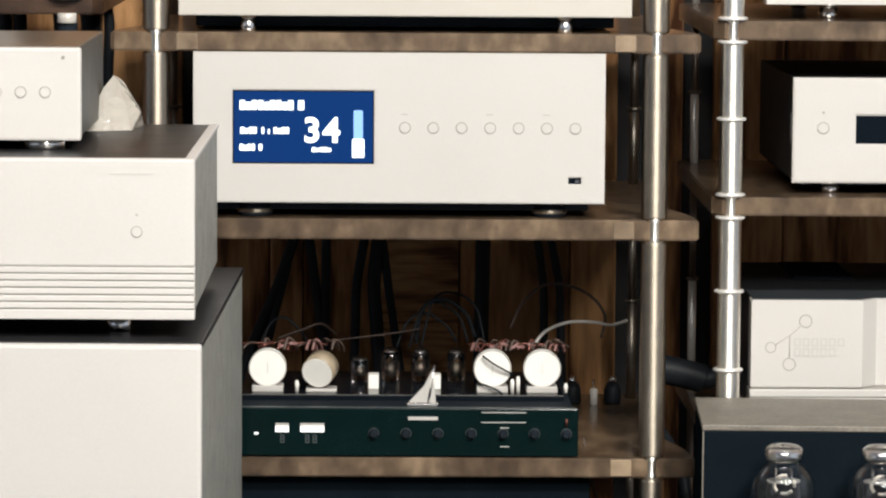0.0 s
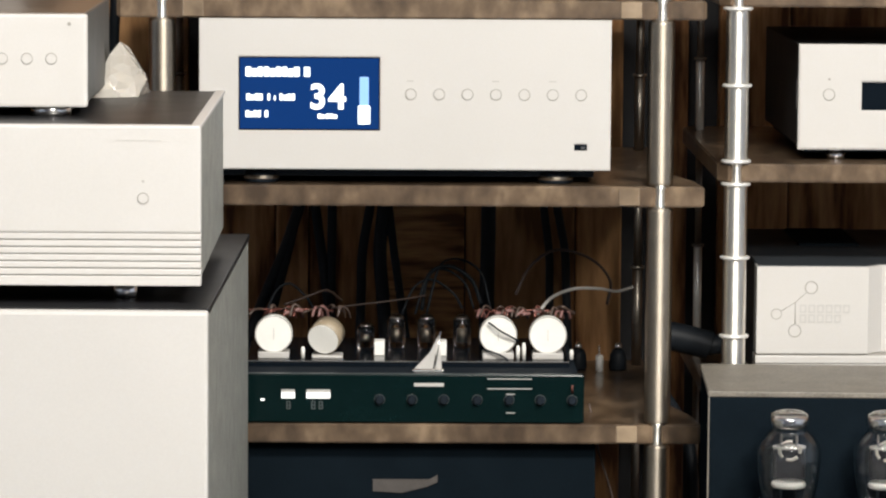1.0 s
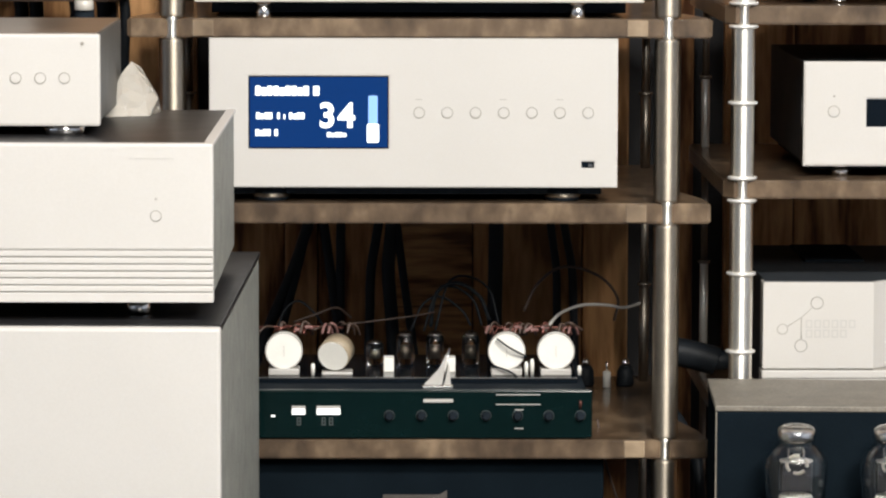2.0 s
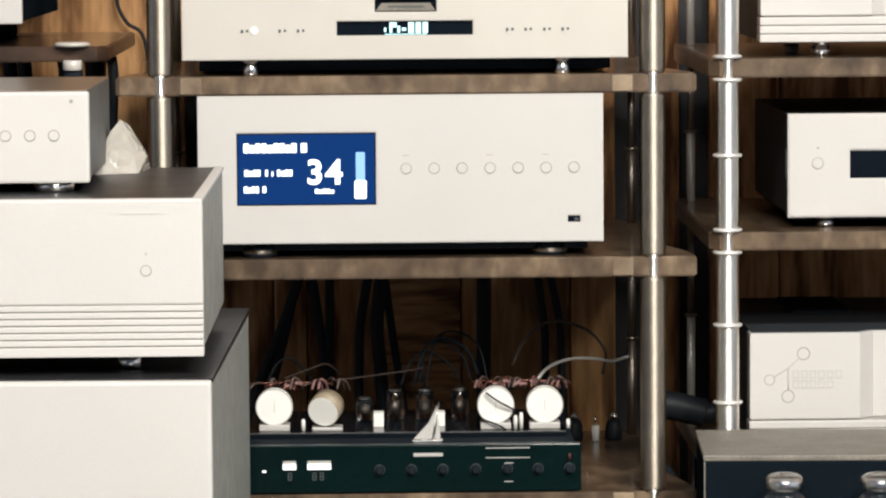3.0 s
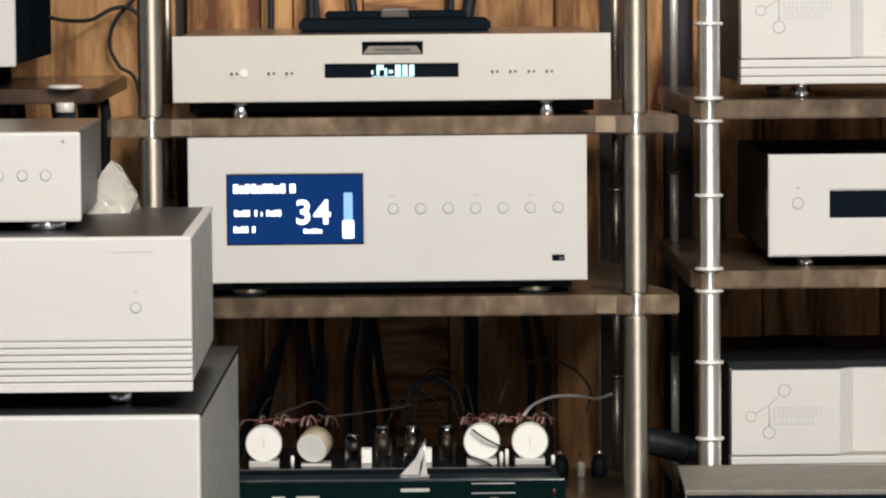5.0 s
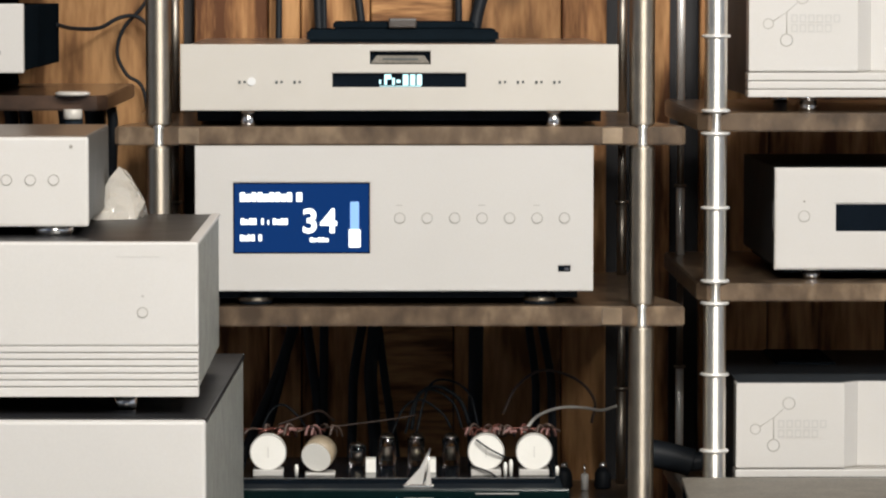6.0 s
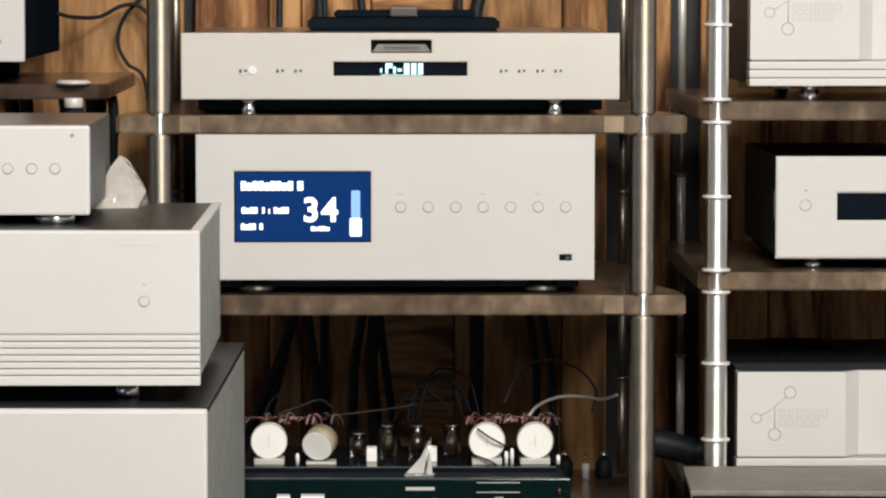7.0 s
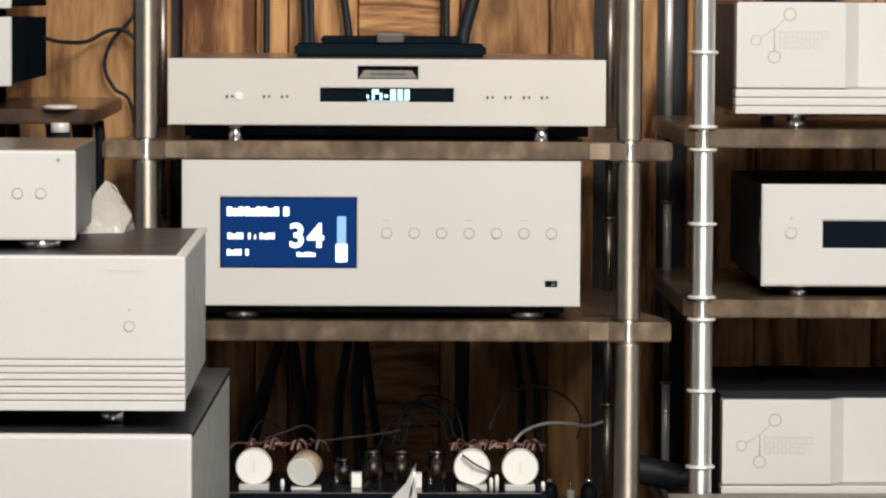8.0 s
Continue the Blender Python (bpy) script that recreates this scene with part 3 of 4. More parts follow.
# ---- centre rack: open valve amplifier on the lower shelf ----
va = thing("valve_preamplifier", "open valve preamplifier with glossy dark green front on a shelf", "amplifier", 0, 0.1, 0.6390)
part("chassis", box(-0.172, 0.172, -0.024, 0.235, 0.6430, 0.686, 0.001), BLACK, va, "black chassis")
deck = part("deck", box(-0.165, 0.165, 0.045, 0.225, 0.686, 0.6920, 0.0008), GLOSSBLACK, va, "shiny black deck plate")
part("deck_edge", box(-0.165, 0.165, 0.0440, 0.0447, 0.6908, 0.6922), CHROME, deck)
part("front_panel", box(-0.178, 0.1765, -0.032, -0.0245, 0.6405, 0.6890, 0.0012), PANELGREEN, va, "glossy dark green front panel")
part("panel_edge", box(-0.176, 0.1745, -0.0305, -0.026, 0.6890, 0.6896), DIMSEG, va)
for x in (-0.15, 0.15):
    for y in (0.0, 0.2):
        part("foot", lathe(x, y, [(0.010, 0.6390), (0.011, 0.6410), (0.009, 0.6430)], 16), RUBBER, va)
for k, x in enumerate((-0.029, 0.0035, 0.0355, 0.069, 0.101, 0.1325, 0.1645)):
    kn = part("knob", lathe(0, 0, [(0.0048, 0), (0.0048, 0.002), (0.0040, 0.0030), (0.0038, 0.006), (0.0032, 0.0068)], 24), BLACK, va)
    kn.data.transform(Matrix.Translation((x, -0.032, 0.6635)) @ Matrix.Rotation(radians(90), 4, "X"))
    part("knob_rim", ring_front(x, -0.0325, 0.6635, 0.0052, 0.0003), DIMSEG, kn)
part("toggle", rod((0.1645, -0.033, 0.671), (0.1645, -0.036, 0.679), 0.0012, 10), COPPER, va, "brass toggle switch")
for x0, x1, n in ((-0.1275, -0.1140, 1), (-0.1025, -0.0785, 2)):
    d = part("level_display", box(x0, x1, -0.0328, -0.0318, 0.6645, 0.6705), LED, va, "glowing white display strip")
    part("display_hood", box(x0, x1, -0.0330, -0.0318, 0.6707, 0.6735), PALEWIRE, d)
    for k in range(n):
        xs = x0 + 0.005 + 0.0075 * k
        part("segment", framed_front(xs, xs + 0.004, 0.6535, 0.6615, -0.0324, -0.0319, [(xs + 0.0009, xs + 0.0031, 0.6544, 0.6572), (xs + 0.0009, xs + 0.0031, 0.6580, 0.6607)], 0), DIMSEG, d)
part("indicator", box(-0.1485, -0.1445, -0.0327, -0.0318, 0.662, 0.664), LED, va, "small white indicator light")
part("name_plate", box(0.0055, 0.0355, -0.0332, -0.0318, 0.6770, 0.6805, 0.0003), PALEWIRE, va, "small silver name plate")
for z0, x0, x1 in ((0.6845, 0.079, 0.124), (0.6745, 0.079, 0.124), (0.6690, 0.098, 0.107), (0.6500, 0.098, 0.107)):
    part("print_bar", box(x0, x1, -0.0326, -0.0318, z0, z0 + 0.0009), PALEWIRE, va)
for x in (-0.138, 0.0925, 0.1435):
    cr_ = 0.0190
    c = part("capacitor", rod((x, 0.060, 0.7172), (x, 0.078, 0.7172), cr_, 40), CAPWHITE, va, "white capacitor facing the room")
    part("capacitor_rim", ring_front(x, 0.060, 0.7172, cr_ - 0.0002, 0.0007, 40), PALEWIRE, c)
    part("clamp", box(x - 0.016, x + 0.016, 0.058, 0.085, 0.6920, 0.6990, 0.0015), PALEWIRE, c, "grey metal clamp")
    part("seam", box(x - 0.0003, x + 0.0003, 0.0594, 0.060, 0.7114, 0.7229), PALEWIRE, c)
c = part("capacitor", rod((-0.0870, 0.058, 0.7125), (-0.0808, 0.074, 0.7190), 0.0168, 40), surface("beige_capacitor_sleeve", (0.36, 0.29, 0.20), 0.45, vary=0.12, scale=60), va, "tilted capacitor with a beige sleeve")
part("capacitor_face", rod((-0.0874, 0.0568, 0.7120), (-0.0869, 0.0584, 0.7126), 0.0160, 40), CAPWHITE, c, "white end face")
part("clamp", box(-0.099, -0.067, 0.058, 0.085, 0.6920, 0.6955, 0.0015), PALEWIRE, c, "grey metal clamp")
for x, h in ((-0.044, 0.026), (-0.012, 0.036), (0.0195, 0.036), (0.057, 0.036)):
    v = part("valve", lathe(x, 0.15, [(0.0085, 0.6920), (0.0095, 0.697), (0.0095, 0.6920 + h * 0.8), (0.006, 0.6920 + h * 0.95), (0.001, 0.6920 + h)], 20), SMOKE, va, "small glass valve")
    part("plate", rod((x, 0.15, 0.698), (x, 0.15, 0.6920 + h * 0.55), 0.0040, 12), DARKSTEEL, v)
    part("getter", lathe(x, 0.15, [(0.0070, 0.6920 + h * 0.80), (0.0062, 0.6920 + h * 0.88), (0.003, 0.6920 + h * 0.93)], 16), CHROME, v)
for x in (-0.0295, 0.0345):
    part("relay", box(x - 0.0054, x + 0.0054, 0.085, 0.105, 0.6920, 0.7068, 0.0008), CAPWHITE, va, "small white block")
for x, h in ((-0.108, 0.012), (0.113, 0.014), (0.119, 0.017), (0.168, 0.010)):
    part("terminal", lathe(x, 0.062, [(0.0019, 0.6920), (0.0022, 0.6920 + h * 0.7), (0.0014, 0.6920 + h)], 14), CAPWHITE, va)
for s in (-1, 1):
    x0 = -0.165 if s < 0 else 0.075
    for k in range(6):
        a = x0 + 0.016 * k + random.uniform(-0.004, 0.004)
        part("copper_lead", tube([(a, 0.085 + 0.01 * k, 0.7335), (a + 0.006, 0.09, 0.738 + random.uniform(-0.003, 0.007)), (a + 0.014, 0.10, 0.7375), (a + 0.02, 0.11, 0.7335)], random.choice((0.0009, 0.0013, 0.0019)), 6, 5), random.choice((COPPER, COPPER, BROWNWIRE)), va)
    part("bus_wire", tube([(x0 - 0.006, 0.10, 0.737), (x0 + 0.05, 0.10, 0.738), (x0 + 0.088, 0.10, 0.7365)], 0.0010, 6, 4), COPPER, va)
for cx, n in ((-0.135, 5), (-0.085, 4), (0.085, 8), (0.112, 6), (0.143, 5)):
    for k in range(n):
        a, w = cx + random.uniform(-0.017, 0.017), random.uniform(0.006, 0.014)
        h = random.uniform(0.002, 0.010)
        part("copper_lead", tube([(a, 0.088, 0.7315), (a + 0.3 * w, 0.094, 0.7345 + h), (a + 0.8 * w, 0.098, 0.7335 + 0.6 * h), (a + w, 0.105, 0.729)], random.choice((0.0008, 0.0012, 0.0016)), 6, 5), random.choice((COPPER, PINKWIRE, BROWNWIRE)), va)
for cx, n in ((-0.128, 2), (0.090, 3), (0.118, 2)):
    for k in range(n):
        a = cx + 0.011 * k
        part("resistor", tube([(a, 0.090, 0.7345 + 0.003 * (k % 2)), (a + 0.003, 0.091, 0.7355 + 0.003 * (k % 2)), (a + 0.008, 0.093, 0.7350 + 0.002 * k)], 0.0021, 10, 3), PINKWIRE, va, "small pinkish resistor")
for x0, x1, top in ((0.008, 0.070, 0.768), (0.020, 0.088, 0.779), (-0.006, 0.058, 0.757), (-0.150, -0.100, 0.752)):
    part("lead", tube([(x0, 0.19, 0.722), (x0 + 0.2 * (x1 - x0), 0.20, top - 0.008), (0.5 * (x0 + x1), 0.205, top), (x1 - 0.15 * (x1 - x0), 0.20, top - 0.014), (x1, 0.19, 0.728)], 0.0013, 8, 8), RUBBER, va)
part("binding_wire", tube([(0.082, 0.055, 0.731), (0.095, 0.052, 0.722), (0.113, 0.056, 0.712)], 0.0011, 6, 5), RUBBER, va)
part("binding_wire", tube([(0.078, 0.055, 0.703), (0.095, 0.053, 0.697), (0.108, 0.056, 0.688)], 0.0011, 6, 5), RUBBER, va)
part("lead", tube([(0.135, 0.11, 0.733), (0.150, 0.14, 0.746), (0.175, 0.17, 0.752), (0.203, 0.19, 0.750), (0.222, 0.20, 0.746), (0.240, 0.20, 0.751)], 0.0018, 8, 8), PALEWIRE, va, "pale grey lead")
part("lead", tube([(0.115, 0.20, 0.742), (0.130, 0.20, 0.772), (0.158, 0.20, 0.790), (0.195, 0.20, 0.780), (0.215, 0.2, 0.757), (0.212, 0.2, 0.732)], 0.0016, 8, 8), BROWNWIRE, va)
part("lead", tube([(0.015, 0.20, 0.725), (0.022, 0.20, 0.762), (0.045, 0.20, 0.772), (0.068, 0.20, 0.757), (0.078, 0.2, 0.732)], 0.0022, 8, 8), RUBBER, va)
part("lead", tube([(-0.08, 0.16, 0.732), (-0.045, 0.17, 0.735), (-0.005, 0.18, 0.739), (0.02, 0.19, 0.742)], 0.0011, 8, 8), BROWNWIRE, va)
part("lead", tube([(-0.13, 0.16, 0.735), (-0.105, 0.17, 0.743), (-0.085, 0.18, 0.748), (-0.07, 0.2, 0.735)], 0.0013, 8, 8), BROWNWIRE, va)

boat = thing("sailboat_figure", "small silver sailing boat figure on the preamplifier", "figurine", 0.02, -0.02, 0.6896)
part("hull", extrude_front([(0.0055, 0.6896), (0.0345, 0.6896), (0.0360, 0.6924), (0.0040, 0.6924)], -0.022, -0.014, 0.0006), CHROME, boat)
part("mast", rod((0.0270, -0.018, 0.6919), (0.0320, -0.018, 0.7308), 0.0007, 8), CHROME, boat)
part("mainsail", extrude_front([(0.0060, 0.6931), (0.0245, 0.6931), (0.0305, 0.7280), (0.0215, 0.7099)], -0.0195, -0.018), PALEWIRE, boat, "pale silver sail")
part("jib", extrude_front([(0.0258, 0.6931), (0.0335, 0.6931), (0.0318, 0.7147)], -0.0185, -0.017), PALEWIRE, boat, "pale silver sail")

# spare connectors on the shelf behind the preamplifier
for x in (0.190, 0.234):
    pl = thing("plug", "black cable plug with metal tip on the shelf", "plug", x, 0.36, 0.6390, "black plugs")
    part("body", lathe(x, 0.36, [(0.0085, 0.6390), (0.0098, 0.642), (0.0090, 0.656), (0.0062, 0.662)], 20), RUBBER, pl)
    part("tip", lathe(x, 0.36, [(0.0042, 0.662), (0.0042, 0.667), (0.0026, 0.670)], 14), CHROME, pl)
cn = thing("connector", "small white connector standing on the shelf", "connector", 0.213, 0.35, 0.6390)
part("sleeve", lathe(0.213, 0.35, [(0.0042, 0.6390), (0.0045, 0.655), (0.0035, 0.657)], 14), CAPWHITE, cn)
part("pin", rod((0.213, 0.35, 0.657), (0.2125, 0.35, 0.668), 0.0011, 8), CHROME, cn)

# black unit on the bottom shelf
low = thing("power_conditioner", "black box with dull brown patch on the bottom shelf", "black box", 0, 0.2, 0.30)
part("case", box(-0.225, 0.185, 0.004, 0.36, 0.318, 0.612, 0.002), JET, low)
part("front_panel", box(-0.23, 0.19, -0.010, 0.004, 0.314, 0.6155, 0.0025), JET, low)
# Thin brown patch, just proud of the black front.
part("plate", extrude_front([(-0.0355, 0.5665), (-0.006, 0.5650), (0.020, 0.5715), (0.030, 0.5760), (0.030, 0.5835), (0.022, 0.5790), (-0.0355, 0.5790)], -0.012, -0.0098, 0.0004), BROWNPATCH, low, "dull brown patch")
for x in (-0.17, 0.13):
    for y in (0.03, 0.31):
        foot(low, x, y, 0.30, 0.318, 0.012)
lead = thing("thin_lead", "thin pale lead hanging behind the lower shelf", "cable", 0.19, 0.05, 0.60)
part("wire", tube([(0.186, 0.05, 0.648), (0.196, 0.045, 0.60), (0.212, 0.04, 0.545), (0.222, 0.03, 0.46), (0.225, 0.02, 0.30)], 0.0012, 6, 6), BROWNWIRE, lead)


# ---- stack of power amplifiers in front of the racks ----
cab = thing("power_amplifier", "tall white-fronted amplifier cabinet with speckled grey sides", "amplifier", -0.4, -0.33, 0)
part("case", box(-0.593, -0.1718, -0.700, -0.113, 0.02, 0.8330, 0.002), GREY, cab, "speckled grey metal case")
part("front_panel", box(-0.599, -0.1703, -0.7152, -0.700, 0.015, 0.8379, 0.003), WHITE, cab, "white front panel")
part("lid", box(-0.593, -0.1705, -0.700, -0.114, 0.8335, 0.8389, 0.0008), DARKTOP, cab, "dark lid")
for x in (-0.56, -0.22):
    for y in (-0.65, -0.17):
        foot(cab, x, y, 0.0, 0.02, 0.02)
cab.matrix_basis = Matrix.Translation((-0.1703, -0.7152, 0)) @ Matrix.Rotation(radians(-1.3), 4, "Z") @ Matrix.Translation((0.1703, 0.7152, 0)) @ Matrix.Translation(cab.location)


lb = thing("mono_amplifier", "white amplifier with ribbed lower front on the tall cabinet", "amplifier", -0.4, -0.25, 0.8305)
part("case", box(-0.617, -0.1890, -0.461, -0.016, 0.8365, 0.9725, 0.001), GREY, lb, "speckled grey metal case")
part("front_panel", box(-0.622, -0.1870, -0.475, -0.460, 0.8800, 0.9755, 0.0022), WHITE, lb, "white front panel")
for k in range(7):
    z = 0.8360 + 0.0063 * k
    part("rib", box(-0.622, -0.1870, -0.475, -0.460, 0.8330 if k == 0 else z + 0.0004, z + 0.0059, 0.0010), WHITE, lb)
# Darker grey backing that shows in the gaps between the ribs.
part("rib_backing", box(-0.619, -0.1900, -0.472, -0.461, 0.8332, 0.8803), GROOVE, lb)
part("lid", box(-0.617, -0.1965, -0.460, -0.018, 0.9725, 0.9742, 0.0006), DARKTOP, lb, "dark lid")
part("side_trim", box(-0.1965, -0.1872, -0.460, -0.016, 0.9715, 0.9750, 0.0008), WHITE, lb, "white edge trim")
flush_button(lb, -0.2380, 0.911, -0.475, 0.0048)
part("pilot_light", rod((-0.2380, -0.4745, 0.926), (-0.2380, -0.4755, 0.926), 0.0012, 12), EMBOSS, lb)
part("name_bar", box(-0.262, -0.222, -0.4754, -0.4746, 0.9620, 0.9626), FAINT, lb)
for x in (-0.57, -0.258):
    for y in (-0.415, -0.07):
        foot(lb, x, y, 0.8157, 0.8370, 0.0105)

lt = thing("integrated_amplifier", "white-fronted amplifier with small round buttons on another amplifier", "amplifier", -0.5, -0.2, 0.9742)
part("case", box(-0.728, -0.2975, -0.357, -0.050, 0.985, 1.0670, 0.0012), surface("dark_grey_case", (0.030, 0.030, 0.028), 0.38, vary=0.25, scale=20, bump=0.004, spec=0.2), lt, "dark grey metal case")
# The boards' brown reflection is put into this lid's base colour.
part("lid", box(-0.727, -0.2985, -0.356, -0.051, 1.0668, 1.0682, 0.0005), surface("wood_reflection_lid", (0.125, 0.098, 0.074), 0.30, vary=0.25, scale=25, bump=0.004), lt, "glossy lid coloured with the brown reflection of the boards")
part("front_panel", box(-0.733, -0.2950, -0.370, -0.357, 0.9830, 1.0675, 0.0026), WHITE, lt, "white front panel")
for x in (-0.3940, -0.3720, -0.3495, -0.3275):
    flush_button(lt, x, 1.0272, -0.370, 0.0050)
part("sensor", rod((-0.3110, -0.3695, 1.0588), (-0.3110, -0.3708, 1.0588), 0.0017, 14), RING, lt)
for x in (-0.69, -0.330):
    for y in (-0.346, -0.09):
        part("foot", lathe(x, y, [(0.017, 0.9742), (0.0185, 0.9765), (0.0185, 0.982), (0.015, 0.9855)], 28), CHROME, lt, "shiny metal foot")

cr = thing("crystal_block", "clear faceted crystal block on the amplifier lid", "ornament", -0.285, -0.07, 0.9742)
bm = bmesh.new()
for x, y, z in ((-0.312, -0.125, 0.9744), (-0.266, -0.110, 0.9744), (-0.258, -0.040, 0.9744), (-0.305, -0.032, 0.9744), (-0.2585, -0.085, 0.990), (-0.262, -0.042, 0.992),
                (-0.294, -0.095, 1.015), (-0.285, -0.078, 1.0265), (-0.277, -0.062, 1.020), (-0.292, -0.045, 1.005), (-0.268, -0.092, 1.003), (-0.300, -0.110, 0.994)):
    bm.verts.new((x, y, z))
for k in range(7):
    a, h = random.uniform(0, 2 * math.pi), random.uniform(0.0, 1.0)
    bm.verts.new((-0.286 + (0.030 - 0.022 * h) * math.cos(a), -0.078 + (0.046 - 0.030 * h) * math.sin(a), 0.976 + 0.047 * h))
bmesh.ops.convex_hull(bm, input=list(bm.verts))
part("block", bm, CRYSTAL, cr)

settle(lb, -0.3768, -0.4672, 0.8528, 0.941, -0.32)
settle(lt, -0.4721, -0.4201, 0.9881, 0.941)
settle(cr, -0.2698, -0.2977, 0.9881, 0.941)

# ---- low rack: two stacked units ----
for z0, z1, nm in ((1.1195, 1.1910, "lower"), (1.1995, 1.275, "upper")):
    u = thing("preamplifier", "white-fronted black preamplifier, stacked on the low rack" if nm == "lower" else "white-fronted black preamplifier stacked on another unit", "amplifier", -0.6, 0.2, z0 - 0.02, "stacked preamplifiers")
    part("case", box(-0.832, -0.3875, -0.008, 0.45, z0 + 0.002, z1 - 0.002, 0.0015), JET, u, "black metal case")
    part("front_panel", box(-0.837, -0.3860, -0.020, -0.008, z0, z1, 0.0018), WHITE, u, "white front panel")
    fz = 1.0970 if nm == "lower" else 1.1890
    for x in (-0.79, -0.44):
        for y in (0.03, 0.35):
            part("foot", lathe(x, y, [(0.014, fz), (0.016, fz + 0.004), (0.012, z0 + 0.003)], 20), JET, u)
    if nm == "lower":
        part("badge", box(-0.424, -0.4095, -0.0206, -0.0196, 1.1385, 1.1425), RING, u)

# ---- right rack ----
ru = thing("media_player", "white-fronted black player with dark display on a shelf", "media player", 0.6, 0.2, 0.903)
part("case", box(0.3935, 0.8275, 0.012, 0.370, 0.9165, 1.0195, 0.0015), CASE, ru, "black metal case")
part("front_panel", framed_front(0.391, 0.830, 0.915, 1.021, 0.0, 0.012, [(0.4545, 0.640, 0.9548, 0.9832)], 0.0015), WHITE, ru, "white front panel")
part("display_window", box(0.4545, 0.640, 0.002, 0.010, 0.9548, 0.9832), GLOSSBLACK, ru, "dark glossy display")
# Added dark block: the shade under the media player, built as a solid.
part("gap_shade", box(0.402, 0.820, 0.045, 0.36, 0.9085, 0.9170, 0.001), BLUEBLACK, ru, "blue-black block that darkens the gap underneath")
part("side_strip", box(0.3900, 0.3912, 0.013, 0.016, 0.955, 0.985), CHROME, ru)
flush_button(ru, 0.4215, 0.9705, 0.0, 0.0058)
part("pilot_light", rod((0.4215, 0.0005, 0.986), (0.4215, -0.0005, 0.986), 0.0012, 12), RING, ru)
for x in (0.433, 0.79):
    for y in (0.035, 0.33):
        foot(ru, x, y, 0.903, 0.9165, 0.0095)


def step_front_amplifier(x0, zb, base, group, lift=0.0):
    """A white amplifier whose front steps back in the middle, on a ribbed base."""
    a = thing("step_front_amplifier", "white amplifier with stepped front and embossed emblem on a shelf", "amplifier", x0 + 0.22, 0.2, base, group)
    w, z0, z1 = 0.44, zb + 0.027, zb + 0.116
    part("case", box(x0 + 0.002, x0 + w - 0.002, 0.03, 0.36, zb + 0.001, z1 - 0.002, 0.0015), CASE, a, "black metal case")
    part("front_block", extrude_plan([(x0, 0.0), (x0 + 0.113, 0.0), (x0 + 0.129, 0.018), (x0 + w - 0.129, 0.018), (x0 + w - 0.113, 0.0), (x0 + w, 0.0), (x0 + w, 0.03), (x0, 0.03)], z0, z1, 0.001), WHITE, a, "white stepped front")
    part("lid", extrude_plan([(x0 + 0.002, 0.007), (x0 + 0.110, 0.007), (x0 + 0.126, 0.024), (x0 + w - 0.126, 0.024), (x0 + w - 0.110, 0.007), (x0 + w - 0.002, 0.007), (x0 + w - 0.002, 0.36), (x0 + 0.002, 0.36)], z1 - 0.0005, z1 + 0.0008, 0), CASE, a, "thin black lid")
    part("transformer_cover", box(x0 + 0.062, x0 + 0.126, 0.19, 0.345, z1 - 0.003, z1 + 0.0035, 0.002), BLACK, a)
    part("shadow_gap", box(x0 + 0.002, x0 + w - 0.002, 0.004, 0.03, z0 - 0.002, z0), RING, a)
    for k in range(3):
        part("rib", box(x0 - 0.001, x0 + w + 0.001, -0.002, 0.03, zb + 0.0087 * k + 0.0003, zb + 0.0087 * (k + 1) - 0.0004, 0.0012), WHITE, a)
    cx, cz = x0 + 0.045, z0 + 0.050 + lift
    em = part("emblem", ring_front(cx + 0.010, 0.0, cz + 0.018, 0.0062, 0.0006), EMBOSS, a, "embossed emblem")
    part("emblem_ring", ring_front(cx - 0.025, 0.0, cz - 0.009, 0.0052, 0.0005), EMBOSS, em)
    part("emblem_ring", ring_front(cx - 0.006, 0.0, cz - 0.026, 0.0062, 0.0006), EMBOSS, em)
    part("emblem_line", tube([(cx - 0.006, 0.0, cz - 0.019), (cx - 0.006, 0.0, cz), (cx - 0.0058, 0.0, cz + 0.003)], 0.0006, 6, 2), EMBOSS, em)
    part("emblem_line", tube([(cx - 0.020, 0.0, cz - 0.006), (cx - 0.006, 0.0, cz + 0.003), (cx + 0.005, 0.0, cz + 0.013)], 0.0004, 6, 2), EMBOSS, em)
    for row, count in ((-0.0035, 6), (-0.0135, 5)):
        for k in range(count):
            xa = cx - 0.0015 + 0.0088 * k
            part("emblem_bar", framed_front(xa, xa + 0.0068, cz + row - 0.0042, cz + row + 0.0042, -0.0005, 0.0005, [(xa + 0.0015, xa + 0.0053, cz + row - 0.0028, cz + row + 0.0028)], 0), FAINT, em)
    for x in (x0 + 0.066, x0 + w - 0.066):
        for y in (0.04, 0.32):
            foot(a, x, y, base, zb + 0.001, 0.0095)
    return a


step_front_amplifier(0.363, 1.0940, 1.0790, "stepped white amplifiers", 0.0085)
step_front_amplifier(0.352, 0.6800, 0.6640, "stepped white amplifiers")

